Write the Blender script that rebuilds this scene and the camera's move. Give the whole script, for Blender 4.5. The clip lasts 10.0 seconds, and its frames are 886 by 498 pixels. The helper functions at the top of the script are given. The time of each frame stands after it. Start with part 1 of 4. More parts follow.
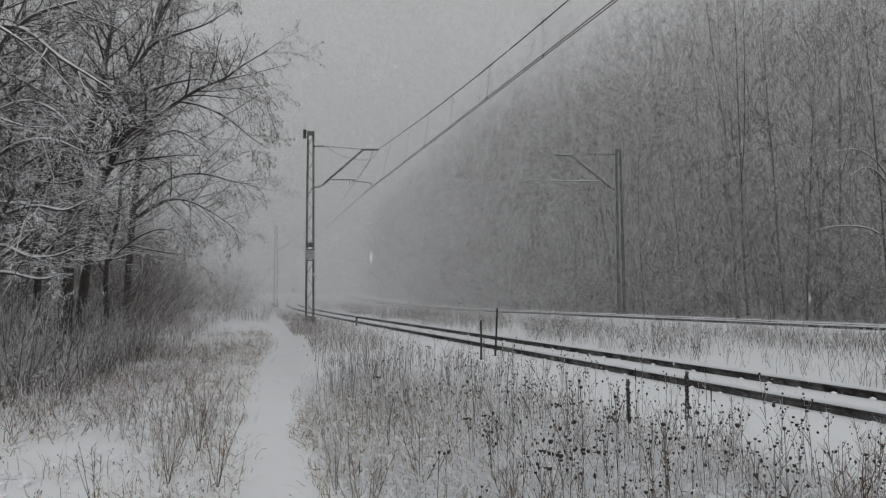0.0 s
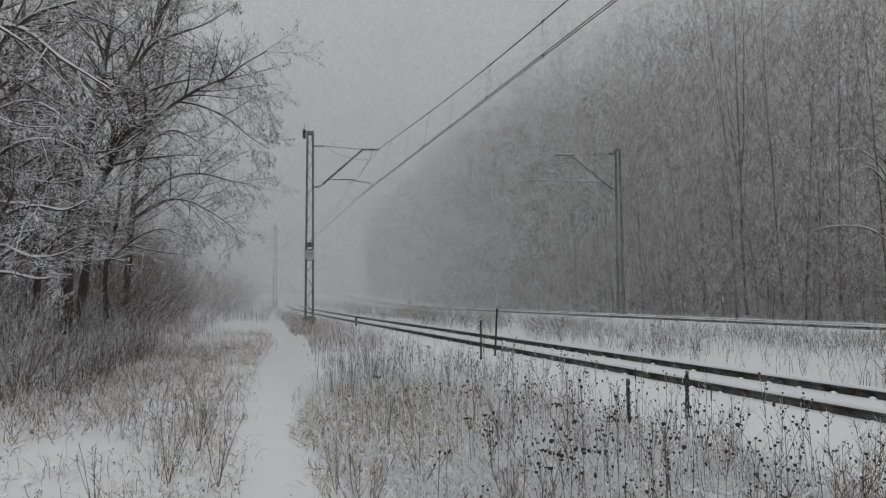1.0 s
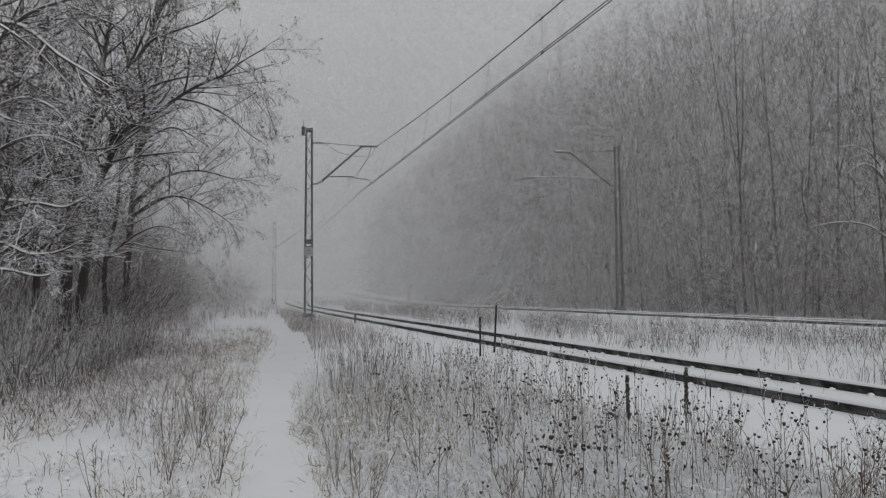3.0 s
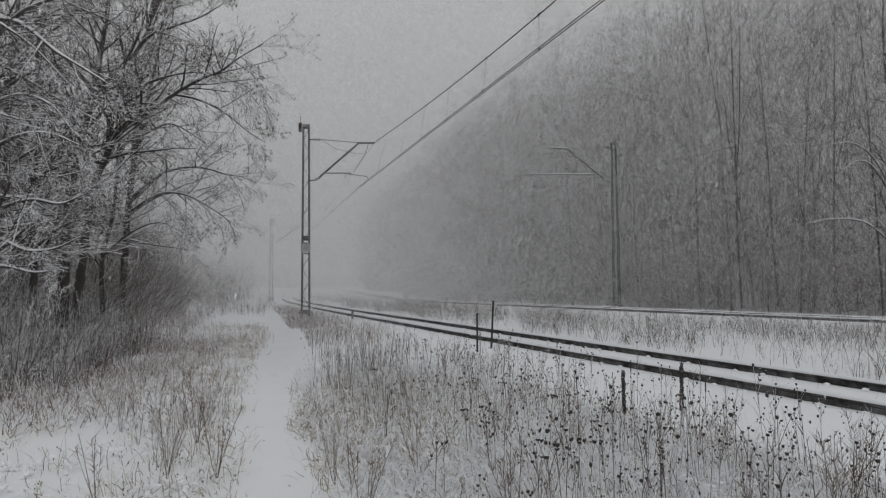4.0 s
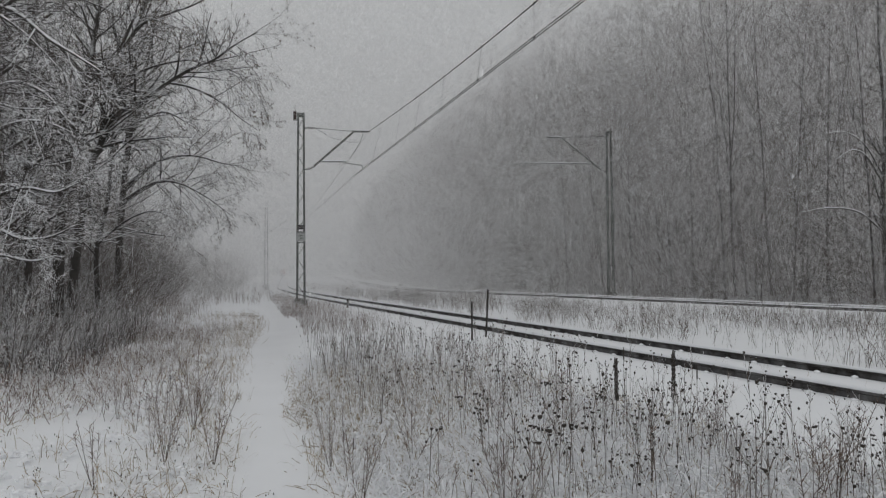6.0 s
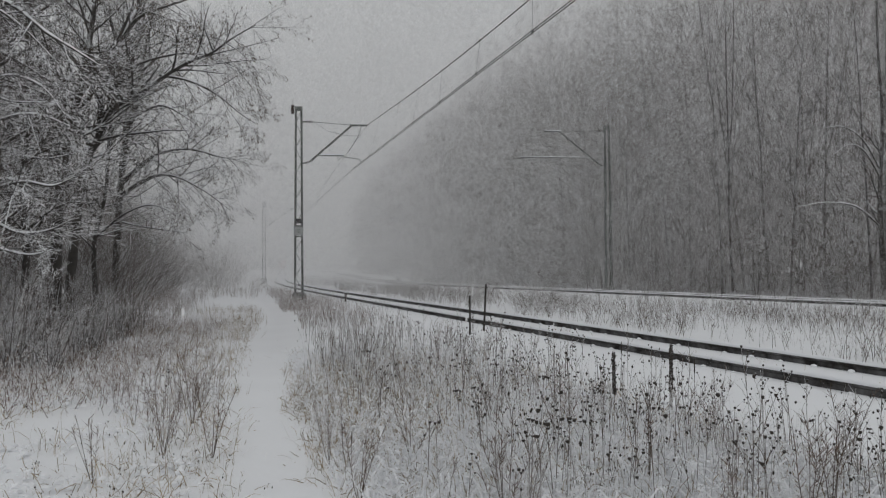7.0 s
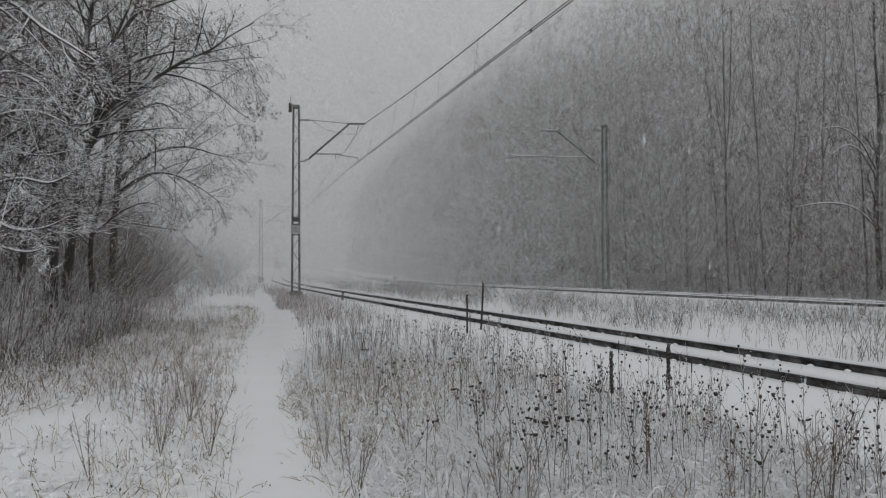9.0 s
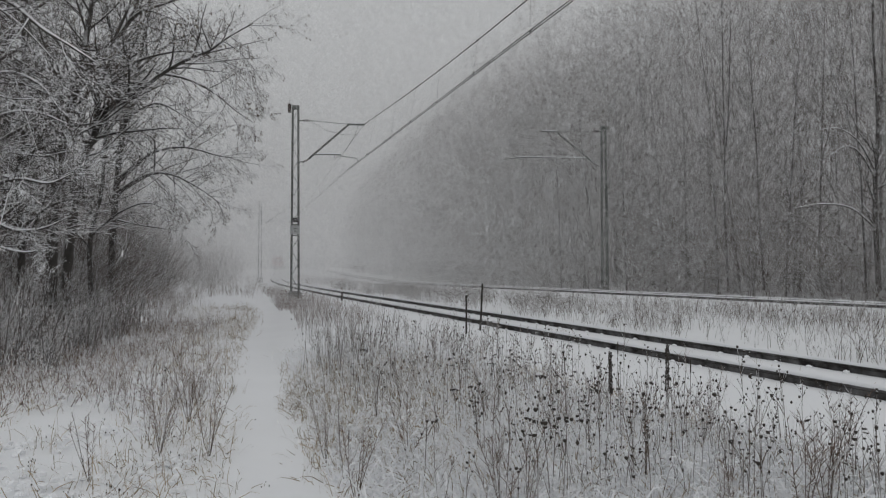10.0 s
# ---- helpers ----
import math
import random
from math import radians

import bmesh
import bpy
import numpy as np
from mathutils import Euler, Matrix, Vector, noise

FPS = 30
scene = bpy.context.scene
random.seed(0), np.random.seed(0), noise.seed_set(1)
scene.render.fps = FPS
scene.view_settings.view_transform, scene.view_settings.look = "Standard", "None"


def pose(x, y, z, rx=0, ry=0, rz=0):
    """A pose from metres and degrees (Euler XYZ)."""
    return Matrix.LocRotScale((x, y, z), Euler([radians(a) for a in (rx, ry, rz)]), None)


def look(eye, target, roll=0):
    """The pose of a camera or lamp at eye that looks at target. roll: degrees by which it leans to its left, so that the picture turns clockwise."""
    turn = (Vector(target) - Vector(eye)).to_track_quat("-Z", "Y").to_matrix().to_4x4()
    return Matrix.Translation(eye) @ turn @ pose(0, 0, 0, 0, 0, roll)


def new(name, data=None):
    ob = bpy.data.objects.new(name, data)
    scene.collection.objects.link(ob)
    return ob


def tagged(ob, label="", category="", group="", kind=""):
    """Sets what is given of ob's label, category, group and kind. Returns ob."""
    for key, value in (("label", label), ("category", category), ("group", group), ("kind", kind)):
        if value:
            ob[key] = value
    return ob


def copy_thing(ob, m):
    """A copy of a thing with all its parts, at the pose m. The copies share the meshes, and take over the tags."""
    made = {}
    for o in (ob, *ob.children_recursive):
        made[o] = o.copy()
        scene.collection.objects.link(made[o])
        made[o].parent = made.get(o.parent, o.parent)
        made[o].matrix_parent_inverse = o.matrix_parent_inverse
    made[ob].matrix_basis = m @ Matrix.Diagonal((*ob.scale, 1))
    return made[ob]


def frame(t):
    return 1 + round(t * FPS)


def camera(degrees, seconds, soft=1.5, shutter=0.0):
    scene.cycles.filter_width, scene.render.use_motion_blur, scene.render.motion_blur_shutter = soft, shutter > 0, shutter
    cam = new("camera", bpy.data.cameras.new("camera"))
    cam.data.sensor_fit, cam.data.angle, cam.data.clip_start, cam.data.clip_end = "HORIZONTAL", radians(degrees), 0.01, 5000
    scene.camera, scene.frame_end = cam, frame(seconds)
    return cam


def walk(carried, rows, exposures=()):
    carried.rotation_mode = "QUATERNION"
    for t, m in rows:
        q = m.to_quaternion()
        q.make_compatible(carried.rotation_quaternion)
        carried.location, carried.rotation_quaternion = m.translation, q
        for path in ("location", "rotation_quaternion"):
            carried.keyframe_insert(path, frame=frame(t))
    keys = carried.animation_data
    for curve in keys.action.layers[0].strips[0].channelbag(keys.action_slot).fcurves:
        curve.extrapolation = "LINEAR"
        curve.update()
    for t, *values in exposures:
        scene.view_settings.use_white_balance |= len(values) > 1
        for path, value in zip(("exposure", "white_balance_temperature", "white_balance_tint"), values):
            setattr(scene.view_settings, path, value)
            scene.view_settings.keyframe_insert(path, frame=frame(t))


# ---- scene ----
cam = camera(65.03, 10.0, soft=1.2, shutter=0.5)
PATH = [
    (0.0, pose(0.015, 0.000, 1.747, 93.590, 0.344, 0.104)),
    (0.5, pose(0.014, -0.000, 1.747, 93.589, 0.359, 0.094)),
    (1.0, pose(0.006, -0.001, 1.745, 93.582, 0.368, 0.051)),
    (1.5, pose(0.001, -0.003, 1.754, 93.512, 0.393, 0.028)),
    (2.0, pose(-0.000, -0.001, 1.752, 93.450, 0.401, 0.026)),
    (2.5, pose(0.000, 0.000, 1.750, 93.400, 0.399, 0.024)),
    (4.0, pose(-0.000, -0.044, 1.736, 93.047, 0.441, -0.262)),
    (4.5, pose(0.003, -0.062, 1.741, 92.831, 0.421, -0.369)),
    (5.0, pose(0.000, -0.076, 1.740, 92.624, 0.397, -0.486)),
    (5.5, pose(0.006, -0.089, 1.736, 92.396, 0.419, -0.571)),
    (7.0, pose(-0.001, -0.097, 1.733, 91.645, 0.377, -0.844)),
    (7.5, pose(0.002, -0.097, 1.734, 91.519, 0.337, -0.903)),
    (8.0, pose(-0.002, -0.100, 1.736, 91.477, 0.279, -0.974)),
    (8.5, pose(-0.010, -0.101, 1.730, 91.532, 0.245, -1.052)),
    (9.0, pose(-0.015, -0.098, 1.729, 91.556, 0.168, -1.102)),
    (9.5, pose(-0.017, -0.109, 1.731, 91.584, 0.143, -1.139)),
    (10.0, pose(-0.016, -0.105, 1.729, 91.612, 0.123, -1.170)),
]
walk(cam, PATH)

# ---- world and light: a snowing, overcast winter day ----
world = bpy.data.worlds.new("overcast_sky")
scene.world = world
world.use_nodes = True
wt = world.node_tree
wn, wl = wt.nodes, wt.links
bg = wn["Background"]
sky = wn.new("ShaderNodeTexSky")
sky.sky_type = "NISHITA"
sky.sun_disc = False
sky.sun_elevation, sky.sun_rotation = radians(24), radians(150)
sky.dust_density, sky.air_density = 6.0, 2.0
dull = wn.new("ShaderNodeHueSaturation")
dull.inputs["Saturation"].default_value = 0.10
dull.inputs["Value"].default_value = 0.10
wl.new(sky.outputs[0], dull.inputs["Color"])
tc = wn.new("ShaderNodeTexCoord")
sep = wn.new("ShaderNodeSeparateXYZ")
wl.new(tc.outputs["Generated"], sep.inputs[0])
ramp = wn.new("ShaderNodeValToRGB")
ramp.color_ramp.elements[0].position, ramp.color_ramp.elements[0].color = 0.0, (0.405, 0.414, 0.424, 1)
ramp.color_ramp.elements[1].position, ramp.color_ramp.elements[1].color = 0.9, (0.55, 0.562, 0.573, 1)
e = ramp.color_ramp.elements.new(0.30)
e.color = (0.482, 0.492, 0.503, 1)
wl.new(sep.outputs["Z"], ramp.inputs[0])
cloud = wn.new("ShaderNodeTexNoise")
cloud.inputs["Scale"].default_value, cloud.inputs["Detail"].default_value = 2.2, 3.0
wl.new(tc.outputs["Generated"], cloud.inputs["Vector"])
cr = wn.new("ShaderNodeMapRange")
cr.inputs["From Min"].default_value, cr.inputs["From Max"].default_value = 0.3, 0.7
cr.inputs["To Min"].default_value, cr.inputs["To Max"].default_value = 0.96, 1.03
wl.new(cloud.outputs["Fac"], cr.inputs["Value"])
mixw = wn.new("ShaderNodeMixRGB")
mixw.inputs["Fac"].default_value = 0.88
wl.new(dull.outputs[0], mixw.inputs[1])
wl.new(ramp.outputs[0], mixw.inputs[2])
mulw = wn.new("ShaderNodeMixRGB")
mulw.blend_type = "MULTIPLY"
mulw.inputs["Fac"].default_value = 1.0
wl.new(mixw.outputs[0], mulw.inputs[1])
wl.new(cr.outputs[0], mulw.inputs[2])
wl.new(mulw.outputs[0], bg.inputs["Color"])
bg.inputs["Strength"].default_value = 1.0

sun_data = bpy.data.lights.new("overcast_sun", "SUN")
sun_data.energy, sun_data.angle, sun_data.color = 0.15, radians(60), (1.0, 0.98, 0.95)
sun = new("overcast_sun", sun_data)
sun.matrix_world = look((-20, -40, 40), (0, 0, 0))


# ---- materials ----
def mat(name, col, rough=0.8, metal=0.0, vary=0.25, scale=6.0, bump=0.3, bscale=40.0, col2=None, snow=0.0, snow_at=0.45, island=0.0, each=0.0, spec=0.3):
    """A surface with stains, grain and relief; snow: how much of its upward sides is white."""
    m = bpy.data.materials.new(name)
    m.use_nodes = True
    n, l = m.node_tree.nodes, m.node_tree.links
    b = n["Principled BSDF"]
    b.inputs["Roughness"].default_value, b.inputs["Metallic"].default_value = rough, metal
    b.inputs["Specular IOR Level"].default_value = spec
    co = n.new("ShaderNodeTexCoord")
    t1 = n.new("ShaderNodeTexNoise")
    t1.inputs["Scale"].default_value, t1.inputs["Detail"].default_value = scale, 4
    l.new(co.outputs["Object"], t1.inputs["Vector"])
    c2 = col2 or tuple(c * (1 - vary) for c in col)
    r = n.new("ShaderNodeValToRGB")
    r.color_ramp.elements[0].position, r.color_ramp.elements[0].color = 0.32, (*c2, 1)
    r.color_ramp.elements[1].position, r.color_ramp.elements[1].color = 0.68, (*col, 1)
    l.new(t1.outputs["Fac"], r.inputs[0])
    out = r.outputs[0]
    if island or each:
        g = n.new("ShaderNodeNewGeometry" if island else "ShaderNodeObjectInfo")
        mr = n.new("ShaderNodeMapRange")
        amt = island or each
        mr.inputs["To Min"].default_value, mr.inputs["To Max"].default_value = 1 - amt, 1 + amt
        l.new(g.outputs["Random Per Island" if island else "Random"], mr.inputs["Value"])
        mm = n.new("ShaderNodeMixRGB")
        mm.blend_type, mm.inputs["Fac"].default_value = "MULTIPLY", 1
        l.new(out, mm.inputs[1])
        l.new(mr.outputs[0], mm.inputs[2])
        out = mm.outputs[0]
    if snow:
        g = n.new("ShaderNodeNewGeometry")
        s = n.new("ShaderNodeSeparateXYZ")
        l.new(g.outputs["Normal"], s.inputs[0])
        t2 = n.new("ShaderNodeTexNoise")
        t2.inputs["Scale"].default_value, t2.inputs["Detail"].default_value = 3.5, 3
        l.new(co.outputs["Object"], t2.inputs["Vector"])
        ad = n.new("ShaderNodeMath")
        ad.operation = "MULTIPLY_ADD"
        l.new(t2.outputs["Fac"], ad.inputs[0])
        ad.inputs[1].default_value = 0.9
        l.new(s.outputs["Z"], ad.inputs[2])
        mr = n.new("ShaderNodeMapRange")
        mr.inputs["From Min"].default_value, mr.inputs["From Max"].default_value = snow_at + 0.35, snow_at + 0.60
        mr.inputs["To Max"].default_value = snow
        l.new(ad.outputs[0], mr.inputs["Value"])
        mx = n.new("ShaderNodeMixRGB")
        l.new(mr.outputs[0], mx.inputs["Fac"])
        l.new(out, mx.inputs[1])
        mx.inputs[2].default_value = (0.86, 0.87, 0.89, 1)
        out = mx.outputs[0]
    l.new(out, b.inputs["Base Color"])
    if bump:
        t3 = n.new("ShaderNodeTexNoise")
        t3.inputs["Scale"].default_value, t3.inputs["Detail"].default_value = bscale, 3
        l.new(co.outputs["Object"], t3.inputs["Vector"])
        bu = n.new("ShaderNodeBump")
        bu.inputs["Strength"].default_value, bu.inputs["Distance"].default_value = bump, 0.02
        l.new(t3.outputs["Fac"], bu.inputs["Height"])
        l.new(bu.outputs[0], b.inputs["Normal"])
    return m


def glow(name, col, power):
    m = bpy.data.materials.new(name)
    m.use_nodes = True
    b = m.node_tree.nodes["Principled BSDF"]
    b.inputs["Base Color"].default_value = (*col, 1)
    b.inputs["Emission Color"].default_value = (*col, 1)
    b.inputs["Emission Strength"].default_value = power
    return m


SNOW = mat("snow", (0.88, 0.89, 0.91), 0.75, vary=0.03, scale=0.8, bump=0.35, bscale=9.0)
SNOW_CAP = mat("snow_cap", (0.88, 0.89, 0.91), 0.75, vary=0.04, scale=2.0, bump=0.4, bscale=30.0)
# shared by the near flakes and the threads that imitate haze
FLAKE_HAZE = mat("snowflake_and_haze", (0.95, 0.95, 0.95), 0.9, vary=0.02, scale=1.0, bump=0, spec=0.1)
BARK = mat("bark", (0.085, 0.078, 0.072), 0.9, vary=0.45, scale=5, bump=0.6, bscale=30, snow=0.9, snow_at=0.20)
TWIG = mat("twig", (0.098, 0.083, 0.074), 0.9, vary=0.35, scale=3, bump=0, snow=0.95, snow_at=0.18)
TWIG_BARE = mat("bare_twig", (0.125, 0.108, 0.098), 0.9, vary=0.35, scale=1.0, bump=0, snow=0.75, snow_at=0.30)
BARK_FAR = mat("forest_bark", (0.135, 0.122, 0.114), 0.9, vary=0.4, scale=2, bump=0.3, bscale=20, snow=0.55, snow_at=0.06, each=0.25)
TWIG_DARK = mat("thicket_twig", (0.155, 0.128, 0.116), 0.9, vary=0.35, scale=0.8, bump=0, snow=0.75, snow_at=0.22)
TWIG_SNOWY = mat("snowy_twig", (0.165, 0.120, 0.100), 0.9, vary=0.35, scale=3, bump=0, snow=0.95, snow_at=-0.10)
TWIG_FAR = mat("forest_twig", (0.165, 0.136, 0.120), 0.9, vary=0.3, scale=0.6, bump=0, snow=0.58, snow_at=0.26, each=0.2)
SEED = mat("seed_cluster", (0.16, 0.125, 0.09), 0.9, vary=0.4, scale=4, bump=0, snow=0.4, snow_at=0.5)
STALK = mat("dry_stalk", (0.118, 0.088, 0.064), 0.9, vary=0.5, scale=5, bump=0, snow=0.9, snow_at=0.04, island=0.45)
STRAW = mat("straw", (0.40, 0.32, 0.215), 0.9, vary=0.45, scale=1.5, bump=0, snow=0.85, snow_at=0.06, island=0.35)
RUST = mat("rusty_stalk", (0.225, 0.160, 0.128), 0.9, vary=0.45, scale=1.2, bump=0, snow=0.85, snow_at=0.02, island=0.4)
HEAD = mat("seed_head", (0.065, 0.055, 0.047), 0.95, vary=0.4, scale=60, bump=0.5, bscale=150, snow=0.95, snow_at=0.78)
STEEL = mat("painted_steel", (0.185, 0.195, 0.182), 0.6, metal=0.2, vary=0.45, scale=8, bump=0.2, bscale=60, snow=0.5, snow_at=0.85)
WIRE = mat("contact_wire", (0.045, 0.045, 0.045), 0.5, metal=0.6, vary=0.2, bump=0)
PORCELAIN = mat("brown_insulator", (0.07, 0.05, 0.045), 0.25, vary=0.2, bump=0, snow=0.7, snow_at=0.6)
CONCRETE = mat("concrete", (0.24, 0.235, 0.225), 0.9, vary=0.35, scale=7, bump=0.5, bscale=50, snow=0.95, snow_at=0.4)
ENAMEL = mat("white_enamel_plate", (0.42, 0.43, 0.43), 0.5, vary=0.3, scale=14, bump=0.1)
RAIL = mat("rail_steel", (0.036, 0.031, 0.028), 0.7, metal=0.2, vary=0.55, scale=9, bump=0.5, bscale=60, snow=0.16, snow_at=0.02)
WOOD = mat("sleeper_wood", (0.07, 0.06, 0.05), 0.9, vary=0.4, scale=8, bump=0.6, bscale=30, snow=0.95, snow_at=0.25)
POST = mat("weathered_post", (0.06, 0.055, 0.05), 0.9, vary=0.4, scale=14, bump=0.5, bscale=60, snow=0.9, snow_at=0.5)
LOCO_RED = mat("locomotive_red", (0.30, 0.05, 0.035), 0.4, vary=0.2, scale=3, bump=0, snow=0.6, snow_at=0.4)
LOCO_GREY = mat("locomotive_grey", (0.14, 0.145, 0.15), 0.5, vary=0.3, scale=3, bump=0, snow=0.6, snow_at=0.4)
GLASS_DARK = mat("cab_glass", (0.02, 0.022, 0.025), 0.08, vary=0.1, bump=0, spec=0.6)
LAMP = glow("headlight_glow", (1.0, 0.93, 0.80), 70.0)
LAMP_TOP = glow("top_light_glow", (1.0, 0.82, 0.60), 45.0)


# ---- mesh helpers ----
class Build:
    """Gathers points and faces of one mesh."""

    def __init__(self):
        self.v, self.f = [], []

    def tube(self, pts, radii, sides=4, cap=False):
        base = len(self.v)
        k = len(pts)
        for i, p in enumerate(pts):
            d = (pts[min(i + 1, k - 1)] - pts[max(i - 1, 0)])
            if d.length < 1e-9:
                d = Vector((0, 0, 1))
            d.normalize()
            a = d.cross(Vector((0.31, 0.95, 0.05)) if abs(d.y) < 0.8 else Vector((1, 0, 0)))
            a.normalize()
            b = d.cross(a)
            r = radii[i]
            for s in range(sides):
                w = 2 * math.pi * s / sides
                q = p + a * (r * math.cos(w)) + b * (r * math.sin(w))
                self.v.append((q.x, q.y, q.z))
        for i in range(k - 1):
            o = base + i * sides
            for s in range(sides):
                s2 = (s + 1) % sides
                self.f.append((o + s, o + s2, o + sides + s2, o + sides + s))
        if cap:
            self.f.append(tuple(base + s for s in reversed(range(sides))))
            self.f.append(tuple(base + (k - 1) * sides + s for s in range(sides)))

    def box(self, c, size, m=None):
        base = len(self.v)
        m = m or Matrix.Identity(4)
        for sx in (-1, 1):
            for sy in (-1, 1):
                for sz in (-1, 1):
                    q = m @ Vector((c[0] + sx * size[0] / 2, c[1] + sy * size[1] / 2, c[2] + sz * size[2] / 2))
                    self.v.append((q.x, q.y, q.z))
        for f in ((0, 1, 3, 2), (4, 6, 7, 5), (0, 4, 5, 1), (2, 3, 7, 6), (0, 2, 6, 4), (1, 5, 7, 3)):
            self.f.append(tuple(base + i for i in f))

    def beam(self, a, b, w, h=None):
        """A flat-sided bar from a to b."""
        a, b = Vector(a), Vector(b)
        d = b - a
        m = Matrix.Translation(a) @ d.to_track_quat("Z", "Y").to_matrix().to_4x4()
        self.box((0, 0, d.length / 2), (w, h or w, d.length), m)

    def blob(self, c, rx, rz, rings=3, sides=6, jitter=0.0, rng=random):
        base = len(self.v)
        self.v.append((c[0], c[1], c[2] - rz))
        for i in range(1, rings + 1):
            p = math.pi * i / (rings + 1)
            for s in range(sides):
                w = 2 * math.pi * s / sides
                r = rx * math.sin(p) * (1 + jitter * rng.uniform(-1, 1))
                self.v.append((c[0] + r * math.cos(w), c[1] + r * math.sin(w), c[2] - rz * math.cos(p)))
        self.v.append((c[0], c[1], c[2] + rz))
        for s in range(sides):
            s2 = (s + 1) % sides
            self.f.append((base, base + 1 + s2, base + 1 + s))
            for i in range(rings - 1):
                o = base + 1 + i * sides
                self.f.append((o + s, o + s2, o + sides + s2, o + sides + s))
            o = base + 1 + (rings - 1) * sides
            self.f.append((o + s, o + s2, base + 1 + rings * sides))

    def blade(self, pts, w):
        """A folded strip along pts, w wide at its foot."""
        base = len(self.v)
        k = len(pts)
        d = pts[-1] - pts[0]
        a = d.cross(Vector((random.uniform(-1, 1), random.uniform(-1, 1), 0.1)))
        a.normalize()
        for i, p in enumerate(pts[:-1]):
            q = a * (w * (1 - 0.6 * i / (k - 1)))
            self.v.append(tuple(p + q))
            self.v.append(tuple(p - q))
        self.v.append(tuple(pts[-1]))
        for i in range(k - 2):
            o = base + 2 * i
            self.f.append((o, o + 1, o + 3, o + 2))
        o = base + 2 * (k - 2)
        self.f.append((o, o + 1, o + 2))

    def mesh(self, name, material, smooth=False):
        me = bpy.data.meshes.new(name)
        me.from_pydata(self.v, [], self.f)
        me.materials.append(material)
        if smooth:
            me.polygons.foreach_set("use_smooth", [True] * len(me.polygons))
        return me


def part(name, b, material, parent=None, label="", smooth=False):
    """Links a Build as one mesh object under a thing or a part."""
    ob = new(name, b.mesh(name, material, smooth))
    if parent:
        ob.parent = parent
    return tagged(ob, label)


def thing(name, label, category, group="", kind="", m=None):
    ob = new(name)
    ob.empty_display_size = 0.2
    if m:
        ob.matrix_basis = m
    return tagged(ob, label, category, group, kind)


# ---- the plan: tracks, footpath, ground ----
RAIL_Z = 0.35
_Y = np.arange(-60.0, 700.0, 1.0)


def _line(x0, y0, stops):
    """Integrates a slope dx/dy, given at stops, into x over y."""
    s = np.interp(_Y, [a for a, _ in stops], [b for _, b in stops])
    x = np.concatenate([[0], np.cumsum((s[1:] + s[:-1]) / 2)])
    return x - np.interp(y0, _Y, x) + x0


_X1 = _line(2.68, 17.0, [(-60, -0.300), (-6, -0.346), (36, -0.346), (100, -0.2145)])
_X2 = _line(11.0, 39.6, [(58, -0.45), (80, -0.20), (300, -0.2195)])


def track_x(which, y):
    return float(np.interp(y, _Y, _X1 if which == 1 else _X2))


def track_dir(which, y):
    d = track_x(which, y + 0.5) - track_x(which, y - 0.5)
    return Vector((d, 1, 0)).normalized()


def off_track(which, x, y):
    """Signed distance from the centre line, to the right positive."""
    d = track_dir(which, y)
    return (x - track_x(which, y)) * d.y


def rise(y):
    """The line climbs gently in the distance."""
    return 0.95 * min(1.0, max(0.0, (y - 95) / 105)) ** 1.3


def path_x(y):
    return -1.20 - 0.237 * (y - 5.3) - 0.15 * math.sin((y - 5.3) * 0.22) - 0.0011 * max(0, y - 20) ** 2


def bed(a):
    """Height of a snowed-up track bed at distance a from its centre."""
    a = abs(a)
    if a < 1.5:
        return 0.215 - 0.02 * math.cos(a * 4.2)
    return 0.22 * max(0.0, 1 - (a - 1.5) / 1.9)


def ground_z(x, y):
    z = 0.10 * noise.noise(Vector((x * 0.12, y * 0.12, 0))) + 0.035 * noise.noise(Vector((x * 0.6, y * 0.6, 3))) + 0.014 * noise.noise(Vector((x * 2.6, y * 2.6, 5)))
    b1, b2 = off_track(1, x, y), off_track(2, x, y)
    near = max(0.0, 1 - abs(b1) / 3.6), max(0.0, 1 - abs(b2) / 3.6)
    k = min(1.0, 1.6 * max(near))
    z = z * (1 - k) + max(bed(b1) if abs(b1) < 3.6 else 0, bed(b2) if abs(b2) < 3.6 else 0)
    if -5 < y < 60:
        p = x - path_x(y)
        z = z - 0.05 * math.exp(-(p / 0.38) ** 2) * (1 if abs(b1) > 3 else 0)
        z += 0.10 * math.exp(-((p - 2.4) / 1.0) ** 2) * max(0, min(1, (25 - y) / 15)) * (1 if b1 < -3 else 0)
    if b2 > 4:
        z += min(1.2, 0.05 * (b2 - 4))
    if p_left(x, y) > 0:
        z += min(0.8, 0.06 * p_left(x, y))
    return z + rise(y)


def p_left(x, y):
    return -(x - path_x(y)) - 4.5


def axis(lo, hi, step, far):
    a = list(np.arange(lo, hi + 1e-6, step))
    s, u = step, hi
    while u < far:
        s *= 1.35
        u += s
        a.append(u)
    s, u = step, lo
    while u > -far:
        s *= 1.35
        u -= s
        a.insert(0, u)
    return a


def make_ground():
    xs, ys = axis(-14, 20, 0.18, 2500), axis(2.5, 46, 0.26, 2500)
    b = Build()
    for y in ys:
        for x in xs:
            b.v.append((x, y, ground_z(x, y)))
    w = len(xs)
    for j in range(len(ys) - 1):
        for i in range(w - 1):
            o = j * w + i
            b.f.append((o, o + 1, o + w + 1, o + w))
    g = new("ground", b.mesh("ground", SNOW, True))
    tagged(g, "snow-covered level ground with a trodden path", "ground", kind="structure")


make_ground()


